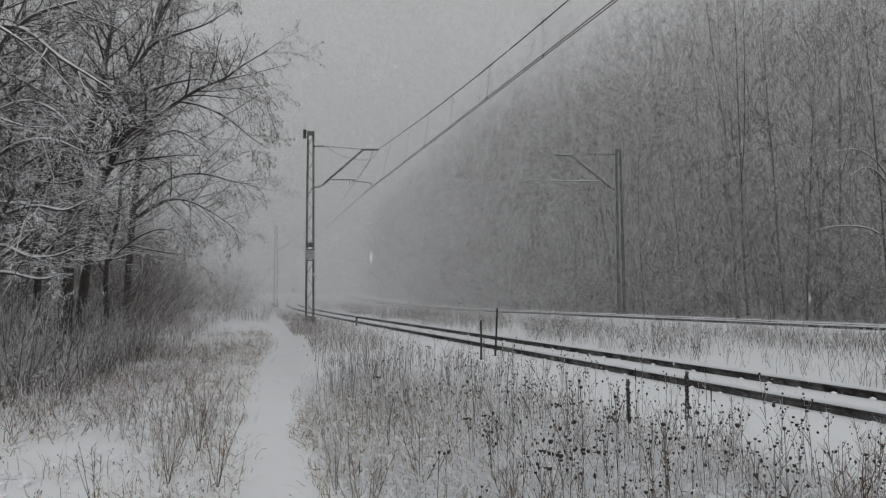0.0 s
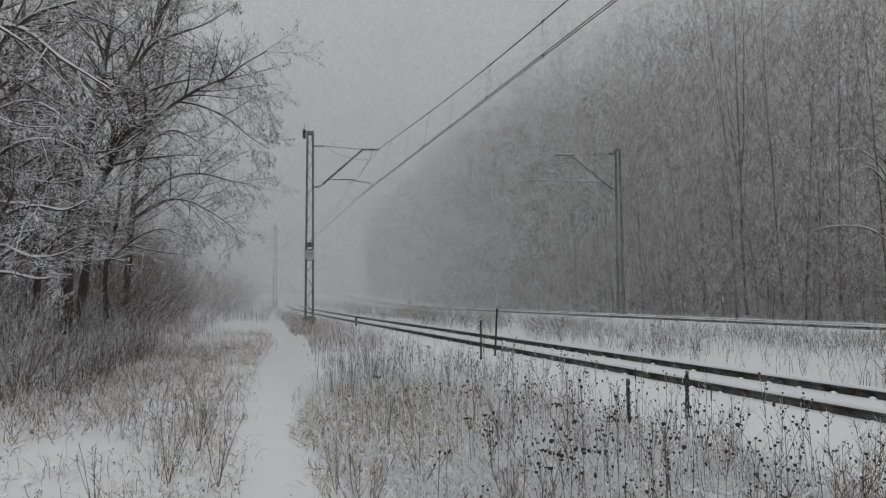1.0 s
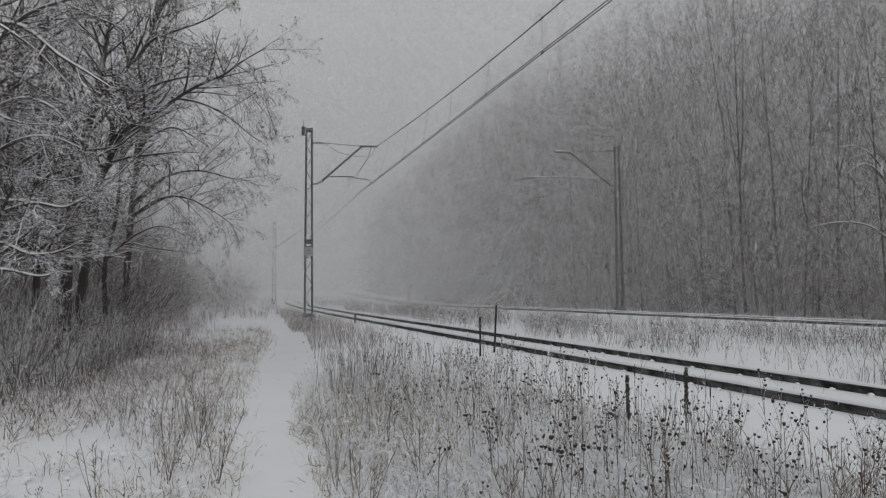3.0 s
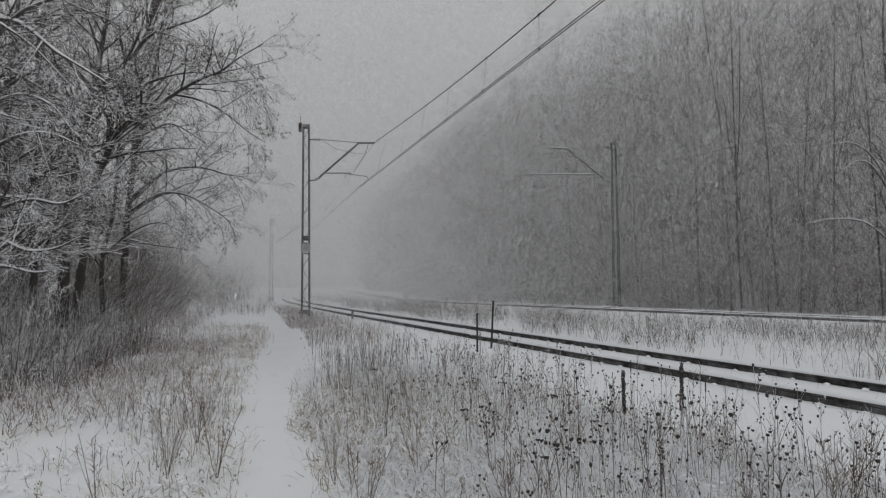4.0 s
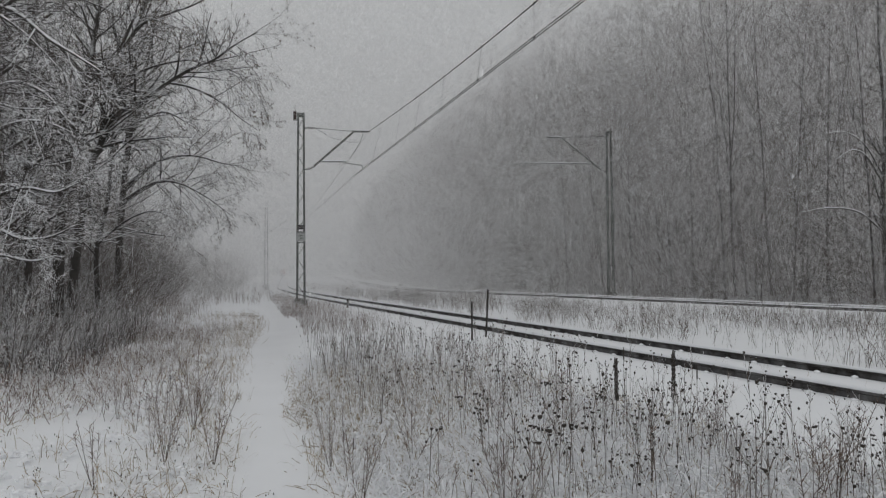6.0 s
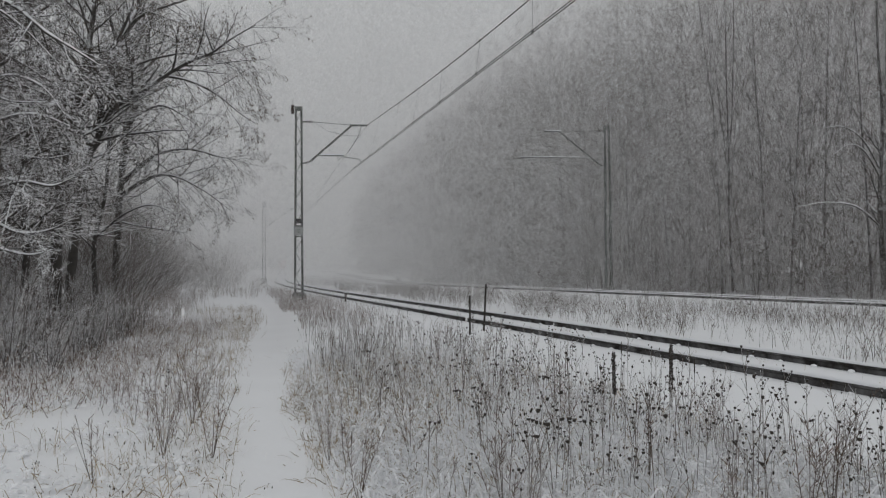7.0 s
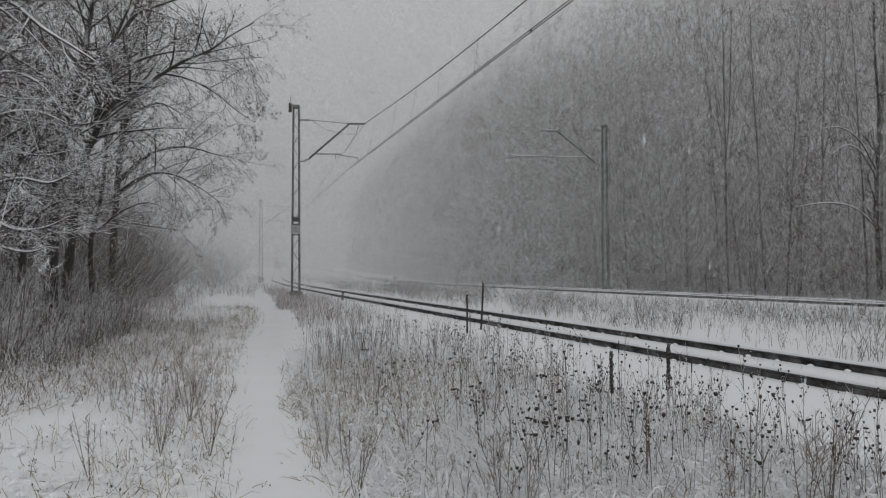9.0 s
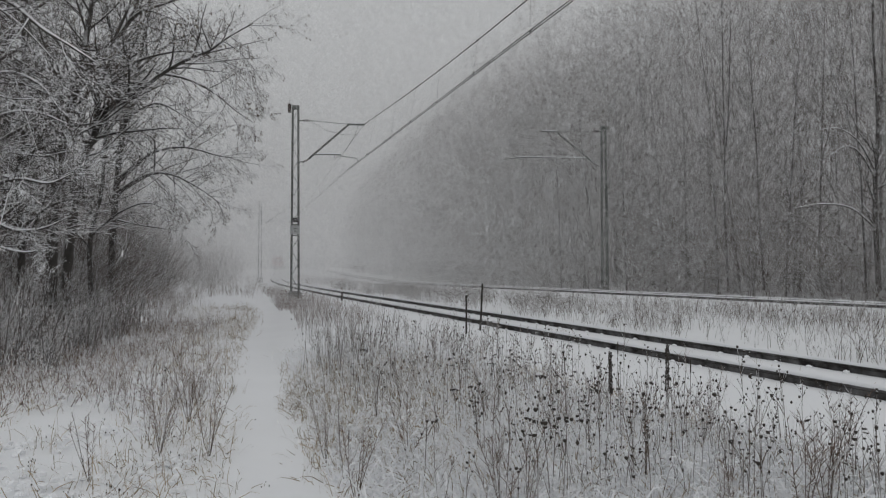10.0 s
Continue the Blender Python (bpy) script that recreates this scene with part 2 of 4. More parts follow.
# ---- railway ----
PROFILE = [(-0.075, 0.0), (-0.075, 0.012), (-0.012, 0.032), (-0.010, 0.118), (-0.035, 0.130), (-0.036, 0.158), (-0.030, 0.165),
           (0.030, 0.165), (0.036, 0.158), (0.035, 0.130), (0.010, 0.118), (0.012, 0.032), (0.075, 0.012), (0.075, 0.0)]
CAP = [(-0.034, 0.0), (-0.042, 0.018), (-0.030, 0.042), (0.0, 0.052), (0.030, 0.042), (0.042, 0.018), (0.034, 0.0)]


def sweep(b, which, off, profile, z, ys, wob=0.0):
    base, k = len(b.v), len(profile)
    for y in ys:
        d = track_dir(which, y)
        nx = Vector((d.y, -d.x, 0))
        c = Vector((track_x(which, y), y, z)) + nx * off
        s = 1 + wob * noise.noise(Vector((y * 1.7, off, 0)))
        for px, pz in profile:
            q = c + nx * px
            b.v.append((q.x, q.y, z + rise(y) + pz * s))
    for j in range(len(ys) - 1):
        for i in range(k - 1):
            o = base + j * k + i
            b.f.append((o, o + 1, o + k + 1, o + k))
    b.f.append(tuple(base + i for i in range(k)))
    b.f.append(tuple(base + (len(ys) - 1) * k + i for i in reversed(range(k))))


def make_track(which, y0, y1, sleepers, label):
    t = thing("railway_track", label, "railway track", "railway tracks", "structure")
    ys = list(np.arange(y0, 60, 0.5 if which == 1 else 1.0)) + list(np.arange(60, y1, 4.0))
    for off in (-0.75, 0.75):
        b = Build()
        sweep(b, which, off, PROFILE, RAIL_Z - 0.165, ys)
        r = part("rail", b, RAIL, t, "dark steel rail with snow along its head")
        c = Build()
        sweep(c, which, off, CAP, RAIL_Z - 0.001, list(np.arange(y0, 45, 0.14)) + list(np.arange(45, y1, 4.0)), 0.5)
        part("snow_cap", c, SNOW_CAP, r, "strip of fresh snow", True)
    # fastenings with a lump of snow, on both sides of each rail
    lump = Build()
    lump.blob((0, 0, 0.0), 0.052, 0.042, 3, 6, 0.30)
    lm = lump.mesh("fastening", SNOW_CAP, True)
    sl = Build()
    sl.box((0, 0, 0), (2.5, 0.22, 0.14))
    slm = sl.mesh("sleeper", WOOD)
    y = sleepers[0]
    rng = random.Random(which)
    while y < sleepers[1]:
        d = track_dir(which, y)
        turn = -math.degrees(math.atan2(d.x, d.y))
        s = new("sleeper", slm)
        s.parent = t
        s.matrix_basis = pose(track_x(which, y), y, 0.095, 0, 0, turn)
        if y < 34 and which == 1:
            nx = Vector((d.y, -d.x, 0))
            for off in (-0.75, 0.75):
                for side in (-0.10, 0.10):
                    if rng.random() < 0.92:
                        p = Vector((track_x(which, y), y, 0.225 + rng.uniform(-0.008, 0.012))) + nx * (off + side + rng.uniform(-0.02, 0.02))
                        f = new("fastening", lm)
                        f.parent = t
                        f.matrix_basis = Matrix.Translation(p) @ Matrix.Scale(rng.uniform(0.6, 1.2), 4)
        y += 0.62 * d.y
    return t


make_track(1, -20, 520, (-4, 60), "single railway track, dark rails in smooth snow")
make_track(2, -20, 520, (18, 75), "second railway track, snowed up, before the forest")


# ---- overhead line ----
def make_mast(name_label, x, y, top, base, side, arm, yaw, plates, tall_pin):
    """A lattice mast of four angle irons, with its cantilever pointing to side (+1 along its own x).
    arm: heights of stay, foot, elbow and registration tube, then reach of elbow, tube end, registration tube."""
    t = thing("catenary_mast", name_label, "catenary mast", "masts along the railway", m=pose(x, y, 0, 0, 0, yaw))
    h = top
    f = Build()
    gz = ground_z(x, y) - 0.25
    f.box((0, 0, (gz + base) / 2), (0.62, 0.54, base - gz))
    f.box((0, 0, base + 0.03), (0.50, 0.44, 0.06))
    part("foundation", f, CONCRETE, t, "snow-topped concrete foundation")
    w0, w1 = 0.19, 0.145  # half widths at foot and top

    def hw(z):
        return w0 + (w1 - w0) * (z - base) / (h - base)

    for sx in (-1, 1):
        for sy in (-1, 1):
            b = Build()
            a0, a1 = Vector((sx * w0, sy * w0, base + 0.06)), Vector((sx * w1, sy * w1, h))
            b.beam(a0, a1, 0.062, 0.012)
            b.beam(a0 + Vector((-sx * 0.034, -sy * 0.034, 0)), a1 + Vector((-sx * 0.034, -sy * 0.034, 0)), 0.012, 0.062)
            part("leg", b, STEEL, t)
    z, flip = base + 0.15, 1
    n = int((h - base) / 0.62)
    step = (h - base - 0.3) / n
    for i in range(n):
        b = Build()
        z0, z1 = z + i * step, z + (i + 1) * step
        u0, u1 = hw(z0), hw(z1)
        for s in (-1, 1):
            b.beam((flip * u0, s * u0, z0), (-flip * u1, s * u1, z1), 0.028, 0.012)
            b.beam((s * u0, -flip * u0, z0), (s * u1, flip * u1, z1), 0.028, 0.012)
        flip = -flip
        part("lattice_brace", b, STEEL, t)
    b = Build()
    b.box((0, 0, h - 0.09), (2 * w1 + 0.06, 2 * w1 + 0.06, 0.14))
    part("head_band", b, STEEL, t)
    if tall_pin:
        b = Build()
        b.tube([Vector((-0.27, 0, h - 0.35)), Vector((-0.27, 0, h + 0.42))], [0.018, 0.008], 6, True)
        b.box((-0.28, 0, h - 0.14), (0.15, 0.13, 0.42))
        part("surge_arrester", b, PORCELAIN, t, "dark horn-gap arrester with an upright pin")
    if plates:
        b = Build()
        b.box((0, -w0 - 0.03, base + 2.95), (0.44, 0.02, 0.42))
        p = part("number_plate", b, ENAMEL, t, "worn white plate with dark bars")
        for k in range(2):
            c = Build()
            c.box((0.02, -w0 - 0.044, base + 2.89 + 0.12 * k), (0.10, 0.008, 0.035))
            part("plate_bar", c, RAIL, p)
        b = Build()
        b.box((0.03, -w0 - 0.03, base + 3.42), (0.34, 0.02, 0.22))
        part("band_plate", b, RAIL, t, "dark metal plate")
        for sz in (2.7, 3.2):
            b = Build()
            b.box((0, 0, base + sz), (2 * hw(base + sz) + 0.05, 2 * hw(base + sz) + 0.05, 0.04))
            part("clamp_band", b, STEEL, t)
    # cantilever: inclined tube, top stay, registration tube, steady arm
    s = side
    stay_z, foot_z, elbow_z, reg_z, elbow_x, end_x, reg_x = arm
    elbow = Vector((s * elbow_x, 0, elbow_z))
    b = Build()
    b.tube([Vector((s * 0.62, 0, foot_z + 0.16)), elbow, ], [0.050, 0.050], 8, True)
    b.tube([elbow - Vector((s * 0.10, 0, 0)), Vector((s * end_x, 0, elbow_z + 0.01))], [0.050, 0.050], 8, True)
    tube = part("cantilever_tube", b, STEEL, t, smooth=True)
    sn = Build()
    sn.tube([elbow + Vector((-s * 0.05, 0, 0.055)), Vector((s * (end_x - 0.04), 0, elbow_z + 0.058))], [0.036, 0.034], 6, True)
    part("snow_cap", sn, SNOW_CAP, tube)
    for (zz, x1, tilt) in ((foot_z, 0.66, 0.16), (stay_z, 0.75, 0.0)):
        b = Build()
        b.tube([Vector((s * w1, 0, zz)), Vector((s * 0.34, 0, zz + 0.02))], [0.03, 0.03], 6, True)
        b.box((s * (w1 + 0.02), 0, zz), (0.05, 0.34, 0.12))
        part("bracket", b, STEEL, t)
        b = Build()
        for k in range(5):
            q = Vector((s * (0.36 + 0.065 * k), 0, zz + 0.02 + tilt * k / 5))
            b.tube([q - Vector((0.012 * s, 0, 0)), q, q + Vector((0.03 * s, 0, 0.006))], [0.035, 0.075, 0.035], 8, True)
        part("insulator", b, PORCELAIN, t, "ribbed brown insulator")
    b = Build()
    b.tube([Vector((s * 0.68, 0, stay_z + 0.02)), elbow], [0.016, 0.016], 5, True)
    part("stay_rod", b, STEEL, t)
    fr = (reg_z - foot_z - 0.16) / (elbow.z - foot_z - 0.16)
    start = Vector((s * 0.62, 0, foot_z + 0.16)).lerp(elbow, fr)
    b = Build()
    reg_end = Vector((s * reg_x, 0, reg_z + 0.02))
    b.tube([start, reg_end], [0.030, 0.030], 6, True)
    rt = part("registration_tube", b, STEEL, t, smooth=True)
    sn = Build()
    sn.tube([start + Vector((0, 0, 0.035)), reg_end + Vector((0, 0, 0.035))], [0.034, 0.034], 5, True)
    part("snow_cap", sn, SNOW_CAP, rt)
    b = Build()
    k0 = reg_end + Vector((-s * 0.30, 0, 0))
    b.tube([k0, k0 + Vector((0, 0, -0.24)), k0 + Vector((s * 0.18, 0, -0.06)), k0 + Vector((s * 1.05, 0, -0.16)), k0 + Vector((s * 1.08, 0, -0.30))], [0.02] * 5, 5, True)
    part("steady_arm", b, STEEL, t)
    b = Build()
    q = elbow + Vector((s * 0.45, 0, -0.05))
    b.tube([q, q + Vector((-s * 0.14, 0, -0.45)), q + Vector((-s * 0.62, 0, -1.25)), ], [0.010] * 3, 4)
    b.tube([Vector((s * 0.72, 0, stay_z)), Vector((s * 1.4, 0, stay_z - 0.42)), Vector((s * 2.3, 0, stay_z - 0.62)), q + Vector((-s * 0.05, 0, -0.45))], [0.007] * 4, 4)
    part("jumper_cable", b, WIRE, t)
    return t


M1 = (-6.36, 33.0)
M3 = (-19.85, 82.0)
M2 = (11.45, 45.0)
M4 = (-4.75, 96.8)
ARM_A = (8.80, 6.82, 8.70, 7.20, 2.52, 3.28, 2.15)
ARM_FAR = (9.10, 6.95, 9.02, 7.40, 3.25, 4.00, 2.60)
ARM_B = (10.68, 8.40, 10.62, 8.92, 3.15, 4.15, 5.85)
make_mast("grey steel lattice mast on a concrete foot beside the track", *M1, 9.52, 0.62, 1, ARM_A, 8, True, True)
make_mast("distant lattice mast fading in the falling snow", *M3, 9.80, 0.70, 1, ARM_FAR, 8, False, False)
make_mast("lattice mast before the bare forest, arm dusted with snow", *M2, 11.05, 0.50, -1, ARM_B, 4, False, False)
make_mast("faint lattice mast beside the second track", *M4, 11.05, 0.50, -1, ARM_B, 4, False, False)


def wire_pts(x0, y0, slope, h0, ys, droop):
    return [Vector((x0 + slope * (y - y0), y, h0 - droop(y0 - y))) for y in ys]


def make_catenary():
    eye = 1.75
    t = thing("overhead_wire", "twin contact wires hung from a messenger wire", "overhead wire")
    ys = list(np.arange(33, -13.1, -1.0))
    mess = lambda s: 6.86 - 0.118 * s + 0.0027 * s * s
    aside_x = lambda s: 0.7 * math.exp(-s / 7)
    b = Build()
    b.tube([Vector((-3.81 + 0.31 * (33 - y) + aside_x(33 - y), y, eye + mess(33 - y))) for y in ys], [0.013] * len(ys), 5, True)
    b.tube([Vector((-3.10, 33, eye + 6.86)), Vector((-9.8, 57, eye + 5.7)), Vector((-16.6, 82, eye + 6.8))], [0.006] * 3, 5)
    part("messenger_wire", b, WIRE, t)
    for k in (-0.035, 0.035):
        b = Build()
        b.tube(wire_pts(-3.81 + k, 33, -0.31, eye + 4.75, ys, lambda s: -0.005 * s), [0.010] * len(ys), 5, True)
        b.tube([Vector((-3.81 + k, 33, eye + 4.75)), Vector((-17.3 + k, 82, eye + 4.75))], [0.005] * 2, 5)
        part("contact_wire", b, WIRE, t)
    for i, y in enumerate((29.0, 25.4, 22.6, 20.1, 17.05, 14.1, 9.5, 5.0)):
        b = Build()
        s = 33 - y
        top = Vector((-3.81 + 0.31 * s + aside_x(s), y, eye + mess(s)))
        low = Vector((-3.81 - 0.31 * (y - 33) + (0.035 if i % 2 else -0.035), y - 0.05, eye + 4.75 + 0.005 * s))
        b.tube([top, low], [0.003, 0.003], 4)
        b.box(top, (0.03, 0.09, 0.05))
        b.box(low, (0.03, 0.10, 0.06))
        part("dropper", b, WIRE, t)
    t2 = thing("overhead_wire", "thin contact wire along the forest edge", "overhead wire")
    b = Build()
    b.tube([Vector((7.9, 45, 8.1)), Vector((21, 16, 8.1))], [0.008] * 2, 5)
    b.tube([Vector((7.9, 45, 8.1)), Vector((-8.0, 96.8, 8.1))], [0.008] * 2, 5)
    part("contact_wire", b, WIRE, t2)


make_catenary()


# ---- trees ----
UP = Vector((0, 0, 1))


def aside(d, angle, turn):
    """d turned away by angle (radians), to the side given by turn."""
    a = d.cross(Vector((1, 0, 0)) if abs(d.x) < 0.8 else Vector((0, 1, 0)))
    a.normalize()
    b = d.cross(a)
    return (d * math.cos(angle) + (a * math.cos(turn) + b * math.sin(turn)) * math.sin(angle)).normalized()


def wander(start, d, length, n, rng, wild, lift):
    pts, p, d = [start.copy()], start.copy(), d.copy()
    for _ in range(n):
        d = (d + Vector((rng.uniform(-1, 1), rng.uniform(-1, 1), rng.uniform(-1, 1))) * wild + UP * lift).normalized()
        p = p + d * (length / n)
        pts.append(p.copy())
    return pts


def along(pts, t):
    k = t * (len(pts) - 1)
    i = min(int(k), len(pts) - 2)
    return pts[i].lerp(pts[i + 1], k - i), (pts[i + 1] - pts[i]).normalized()


def cone(b, p, q, r):
    """A twig: a three-sided spike from p to q."""
    d = (q - p).normalized()
    a = d.cross(Vector((0.3, 0.9, 0.1)))
    a.normalize()
    c = d.cross(a)
    o = len(b.v)
    for s in (0, 2.0944, 4.1888):
        w = p + a * (r * math.cos(s)) + c * (r * math.sin(s))
        b.v.append((w.x, w.y, w.z))
    b.v.append((q.x, q.y, q.z))
    b.f += [(o, o + 1, o + 3), (o + 1, o + 2, o + 3), (o + 2, o, o + 3)]


def sprout(limb, twig, pts, r0, length, depth, rng, spec, seeds=None):
    """Side branches along pts, in depth levels; the last are twigs."""
    n, first, ratio, ang, lift = spec[depth]
    for i in range(n):
        t = first + (0.99 - first) * (i + rng.random()) / n
        p, d = along(pts, t)
        a = rng.uniform(*ang)
        q = aside(d, a, rng.uniform(0, 6.283))
        ln = length * ratio * rng.uniform(0.55, 1.2) * (1.15 - 0.6 * t)
        r = max(0.0045, r0 * (1 - 0.75 * t) * 0.5)
        if depth == len(spec) - 1:
            m = p + q * ln * 0.55
            e2 = m + (q + UP * lift + Vector((rng.uniform(-1, 1), rng.uniform(-1, 1), rng.uniform(-1, 1))) * 0.35).normalized() * ln * 0.45
            rr = max(0.0042, min(r, 0.008))
            if spec[depth][0] > 5 and seeds is None:
                cone(twig, p, e2, rr)
            else:
                twig.tube([p, m], [rr, rr * 0.8], 3)
                cone(twig, m, e2, rr * 0.8)
            if seeds is not None and rng.random() < seeds[1]:
                for _ in range(rng.randint(1, 3)):
                    s = e2.lerp(p, rng.uniform(0, 0.35))
                    w = Vector((rng.uniform(-1, 1), rng.uniform(-1, 1), -1.6)).normalized() * rng.uniform(0.03, 0.075)
                    seeds[0].blade([s, s + w * 0.5 + Vector((0.008, 0, 0)), s + w], 0.012)
        else:
            g = wander(p, q, ln, 4 if depth == 0 else 3, rng, 0.16, lift)
            k = len(g)
            (limb if depth == 0 else twig).tube(g, [r * (1 - 0.72 * j / (k - 1)) for j in range(k)], 4 if depth == 0 and r > 0.012 else 3)
            sprout(limb, twig, g, r, ln, depth + 1, rng, spec, seeds)


def smooth_line(pts, n=3):
    """Catmull-Rom points through pts."""
    v = [Vector(p) for p in pts]
    v = [v[0] * 2 - v[1]] + v + [v[-1] * 2 - v[-2]]
    out = []
    for i in range(1, len(v) - 2):
        for k in range(n):
            t = k / n
            out.append(0.5 * ((2 * v[i]) + (v[i + 1] - v[i - 1]) * t + (2 * v[i - 1] - 5 * v[i] + 4 * v[i + 1] - v[i + 2]) * t * t
                              + (3 * v[i] - v[i - 1] - 3 * v[i + 1] + v[i + 2]) * t ** 3))
    out.append(v[-2])
    return out


def shaped_tree(label, limbs, seed, spec, seed_share, twig_mat=None, laden=0.0):
    """A broad tree with a trunk and limbs of given lines: (points, radius at the foot, radius at the tip)."""
    rng = random.Random(seed)
    x, y = limbs[0][0][0][0], limbs[0][0][0][1]
    base = Vector((x, y, 0))
    t = thing("bare_tree", label, "tree", "trees beside the path", m=Matrix.Translation(base))
    trunk, limb, twig, sd, boughs = Build(), Build(), Build(), Build(), []
    for i, (pts, r0, r1) in enumerate(limbs):
        g = [p - base for p in smooth_line(pts, 4)]
        k = len(g)
        ln = sum((g[j + 1] - g[j]).length for j in range(k - 1))
        rr = [r0 + (r1 - r0) * j / (k - 1) for j in range(k)]
        own = trunk if i == 0 else Build()
        own.tube(g, rr, 8 if i == 0 else 6)
        if i:
            boughs.append(own)
        sp = list(spec)
        n, first, ratio, ang, lift = sp[0]
        sp[0] = (max(4, int(n * ln / 7)), 0.17 if i == 0 else 0.12, ratio * 6.5 / max(ln, 3.5) * (0.8 if ln < 4 else 1), ang, lift)
        sprout(limb, twig, g, r0, ln, 0, rng, sp, (sd, seed_share))
    part("trunk", trunk, BARK, t, "dark furrowed trunk", True)
    for own in boughs:
        part("bough", own, BARK, t, "snow-lined bough", True)
    tagged(part("branchwork", limb, BARK, t, "", True), "thin snow-lined branches", kind="stuff")
    part("twig_crown", twig, twig_mat or TWIG, t, "fine twigs carrying fresh snow")
    if laden:
        for pts, r0, r1 in limbs[1:]:
            g = [p - base for p in smooth_line(pts, 4)]
            k = len(g)
            sn = Build()
            rr = [laden * (1 - 0.6 * j / (k - 1)) * rng.uniform(0.7, 1.15) for j in range(k)]
            sn.tube([p + UP * ((r0 + (r1 - r0) * j / (k - 1)) * 0.8 + rr[j] * 0.3) for j, p in enumerate(g)], rr, 6, True)
            part("snow_lining", sn, SNOW_CAP, t, "fresh snow lying along a limb", True)
    if sd.v:
        tagged(part("seed_fringe", sd, SEED, t, "hanging brown seed clusters"), kind="stuff")
    return t


BROAD = [(26, 0.12, 0.34, (0.5, 1.15), 0.04), (9, 0.12, 0.48, (0.45, 1.0), 0.0), (7, 0.08, 0.54, (0.4, 1.0), -0.05)]
DROOP = [(26, 0.12, 0.34, (0.5, 1.2), -0.02), (9, 0.12, 0.48, (0.45, 1.0), -0.06), (7, 0.08, 0.54, (0.4, 1.0), -0.18)]

shaped_tree("tall bare tree with spreading boughs and seed clusters", [
    ([(-9.42, 18.00, 0.92), (-9.06, 18.00, 4.21), (-8.66, 18.00, 5.31), (-8.55, 18.00, 6.55), (-8.32, 18.40, 7.85), (-8.06, 19.00, 9.13), (-7.91, 19.50, 11.23), (-7.87, 20.00, 13.42)], 0.115, 0.03),
    ([(-8.66, 18.00, 5.31), (-8.16, 17.80, 5.95), (-7.43, 17.50, 6.20), (-6.49, 17.20, 6.69), (-5.83, 17.00, 6.95), (-5.35, 16.80, 7.05), (-4.80, 16.60, 7.34), (-4.22, 16.50, 7.62)], 0.085, 0.012),
    ([(-8.55, 18.00, 6.55), (-8.15, 18.60, 7.19), (-7.48, 19.00, 7.62), (-6.65, 19.30, 7.81), (-5.72, 19.60, 7.58), (-5.11, 20.00, 7.31)], 0.06, 0.010),
    ([(-8.32, 18.40, 7.82), (-7.64, 18.00, 8.36), (-6.86, 17.80, 8.57), (-6.09, 17.50, 8.69), (-5.44, 17.50, 9.09)], 0.06, 0.010),
    ([(-6.85, 17.40, 6.67), (-6.00, 17.00, 6.42), (-5.31, 17.00, 6.08), (-4.75, 17.00, 5.62), (-4.34, 17.00, 5.34)], 0.04, 0.008),
    ([(-8.06, 19.00, 9.13), (-7.28, 18.50, 9.99), (-6.20, 18.00, 10.35), (-5.33, 18.00, 10.65)], 0.06, 0.012),
    ([(-8.58, 18.00, 5.96), (-8.49, 17.00, 6.56), (-8.91, 16.50, 7.22), (-9.42, 16.00, 7.71)], 0.06, 0.012),
], 11, DROOP, 0.26)
shaped_tree("leaning bare tree with dark trunk, thinly snowed", [
    ([(-9.20, 17.00, 0.75), (-9.15, 17.00, 3.38), (-8.90, 17.00, 5.18), (-8.56, 17.00, 6.63), (-8.47, 17.20, 7.87), (-8.42, 17.50, 9.40), (-8.55, 18.00, 11.67)], 0.13, 0.03),
    ([(-8.90, 17.00, 5.18), (-9.16, 16.60, 6.04), (-9.54, 16.20, 6.60), (-10.07, 16.00, 7.32)], 0.06, 0.010),
    ([(-8.56, 17.00, 6.63), (-7.63, 16.50, 7.09), (-7.01, 16.00, 7.71), (-6.79, 16.00, 8.49)], 0.055, 0.010),
    ([(-8.47, 17.20, 7.87), (-9.18, 17.00, 8.63), (-9.87, 17.00, 9.74)], 0.05, 0.010),
    ([(-9.04, 17.00, 4.35), (-9.16, 16.00, 4.59), (-9.44, 15.20, 4.22), (-10.17, 15.00, 4.04)], 0.05, 0.010),
], 12, BROAD, 0.10)
shaped_tree("slender bare tree standing further back", [
    ([(-11.42, 25.00, 0.90), (-11.22, 25.00, 4.76), (-10.93, 25.00, 7.20), (-10.53, 25.00, 8.92), (-10.26, 25.30, 11.17), (-10.23, 26.00, 13.97)], 0.12, 0.03),
    ([(-11.18, 25.00, 4.96), (-9.64, 24.00, 5.71), (-8.29, 23.50, 5.86), (-6.99, 23.00, 5.49), (-6.43, 23.00, 5.42)], 0.07, 0.010),
    ([(-11.26, 25.00, 4.45), (-9.74, 24.00, 4.99), (-8.67, 23.50, 4.92), (-7.55, 23.00, 4.37), (-6.71, 23.00, 3.73)], 0.07, 0.010),
    ([(-10.93, 25.00, 7.20), (-9.44, 24.00, 7.47), (-8.39, 23.50, 6.97), (-7.37, 23.00, 6.20)], 0.06, 0.010),
    ([(-10.53, 25.00, 8.92), (-9.43, 25.00, 9.84), (-8.41, 25.00, 10.25), (-7.40, 25.00, 10.04)], 0.06, 0.010),
    ([(-11.30, 25.00, 3.54), (-10.03, 24.00, 3.27), (-8.87, 23.50, 3.09), (-8.12, 23.00, 2.98)], 0.04, 0.008),
], 13, DROOP, 0.20)
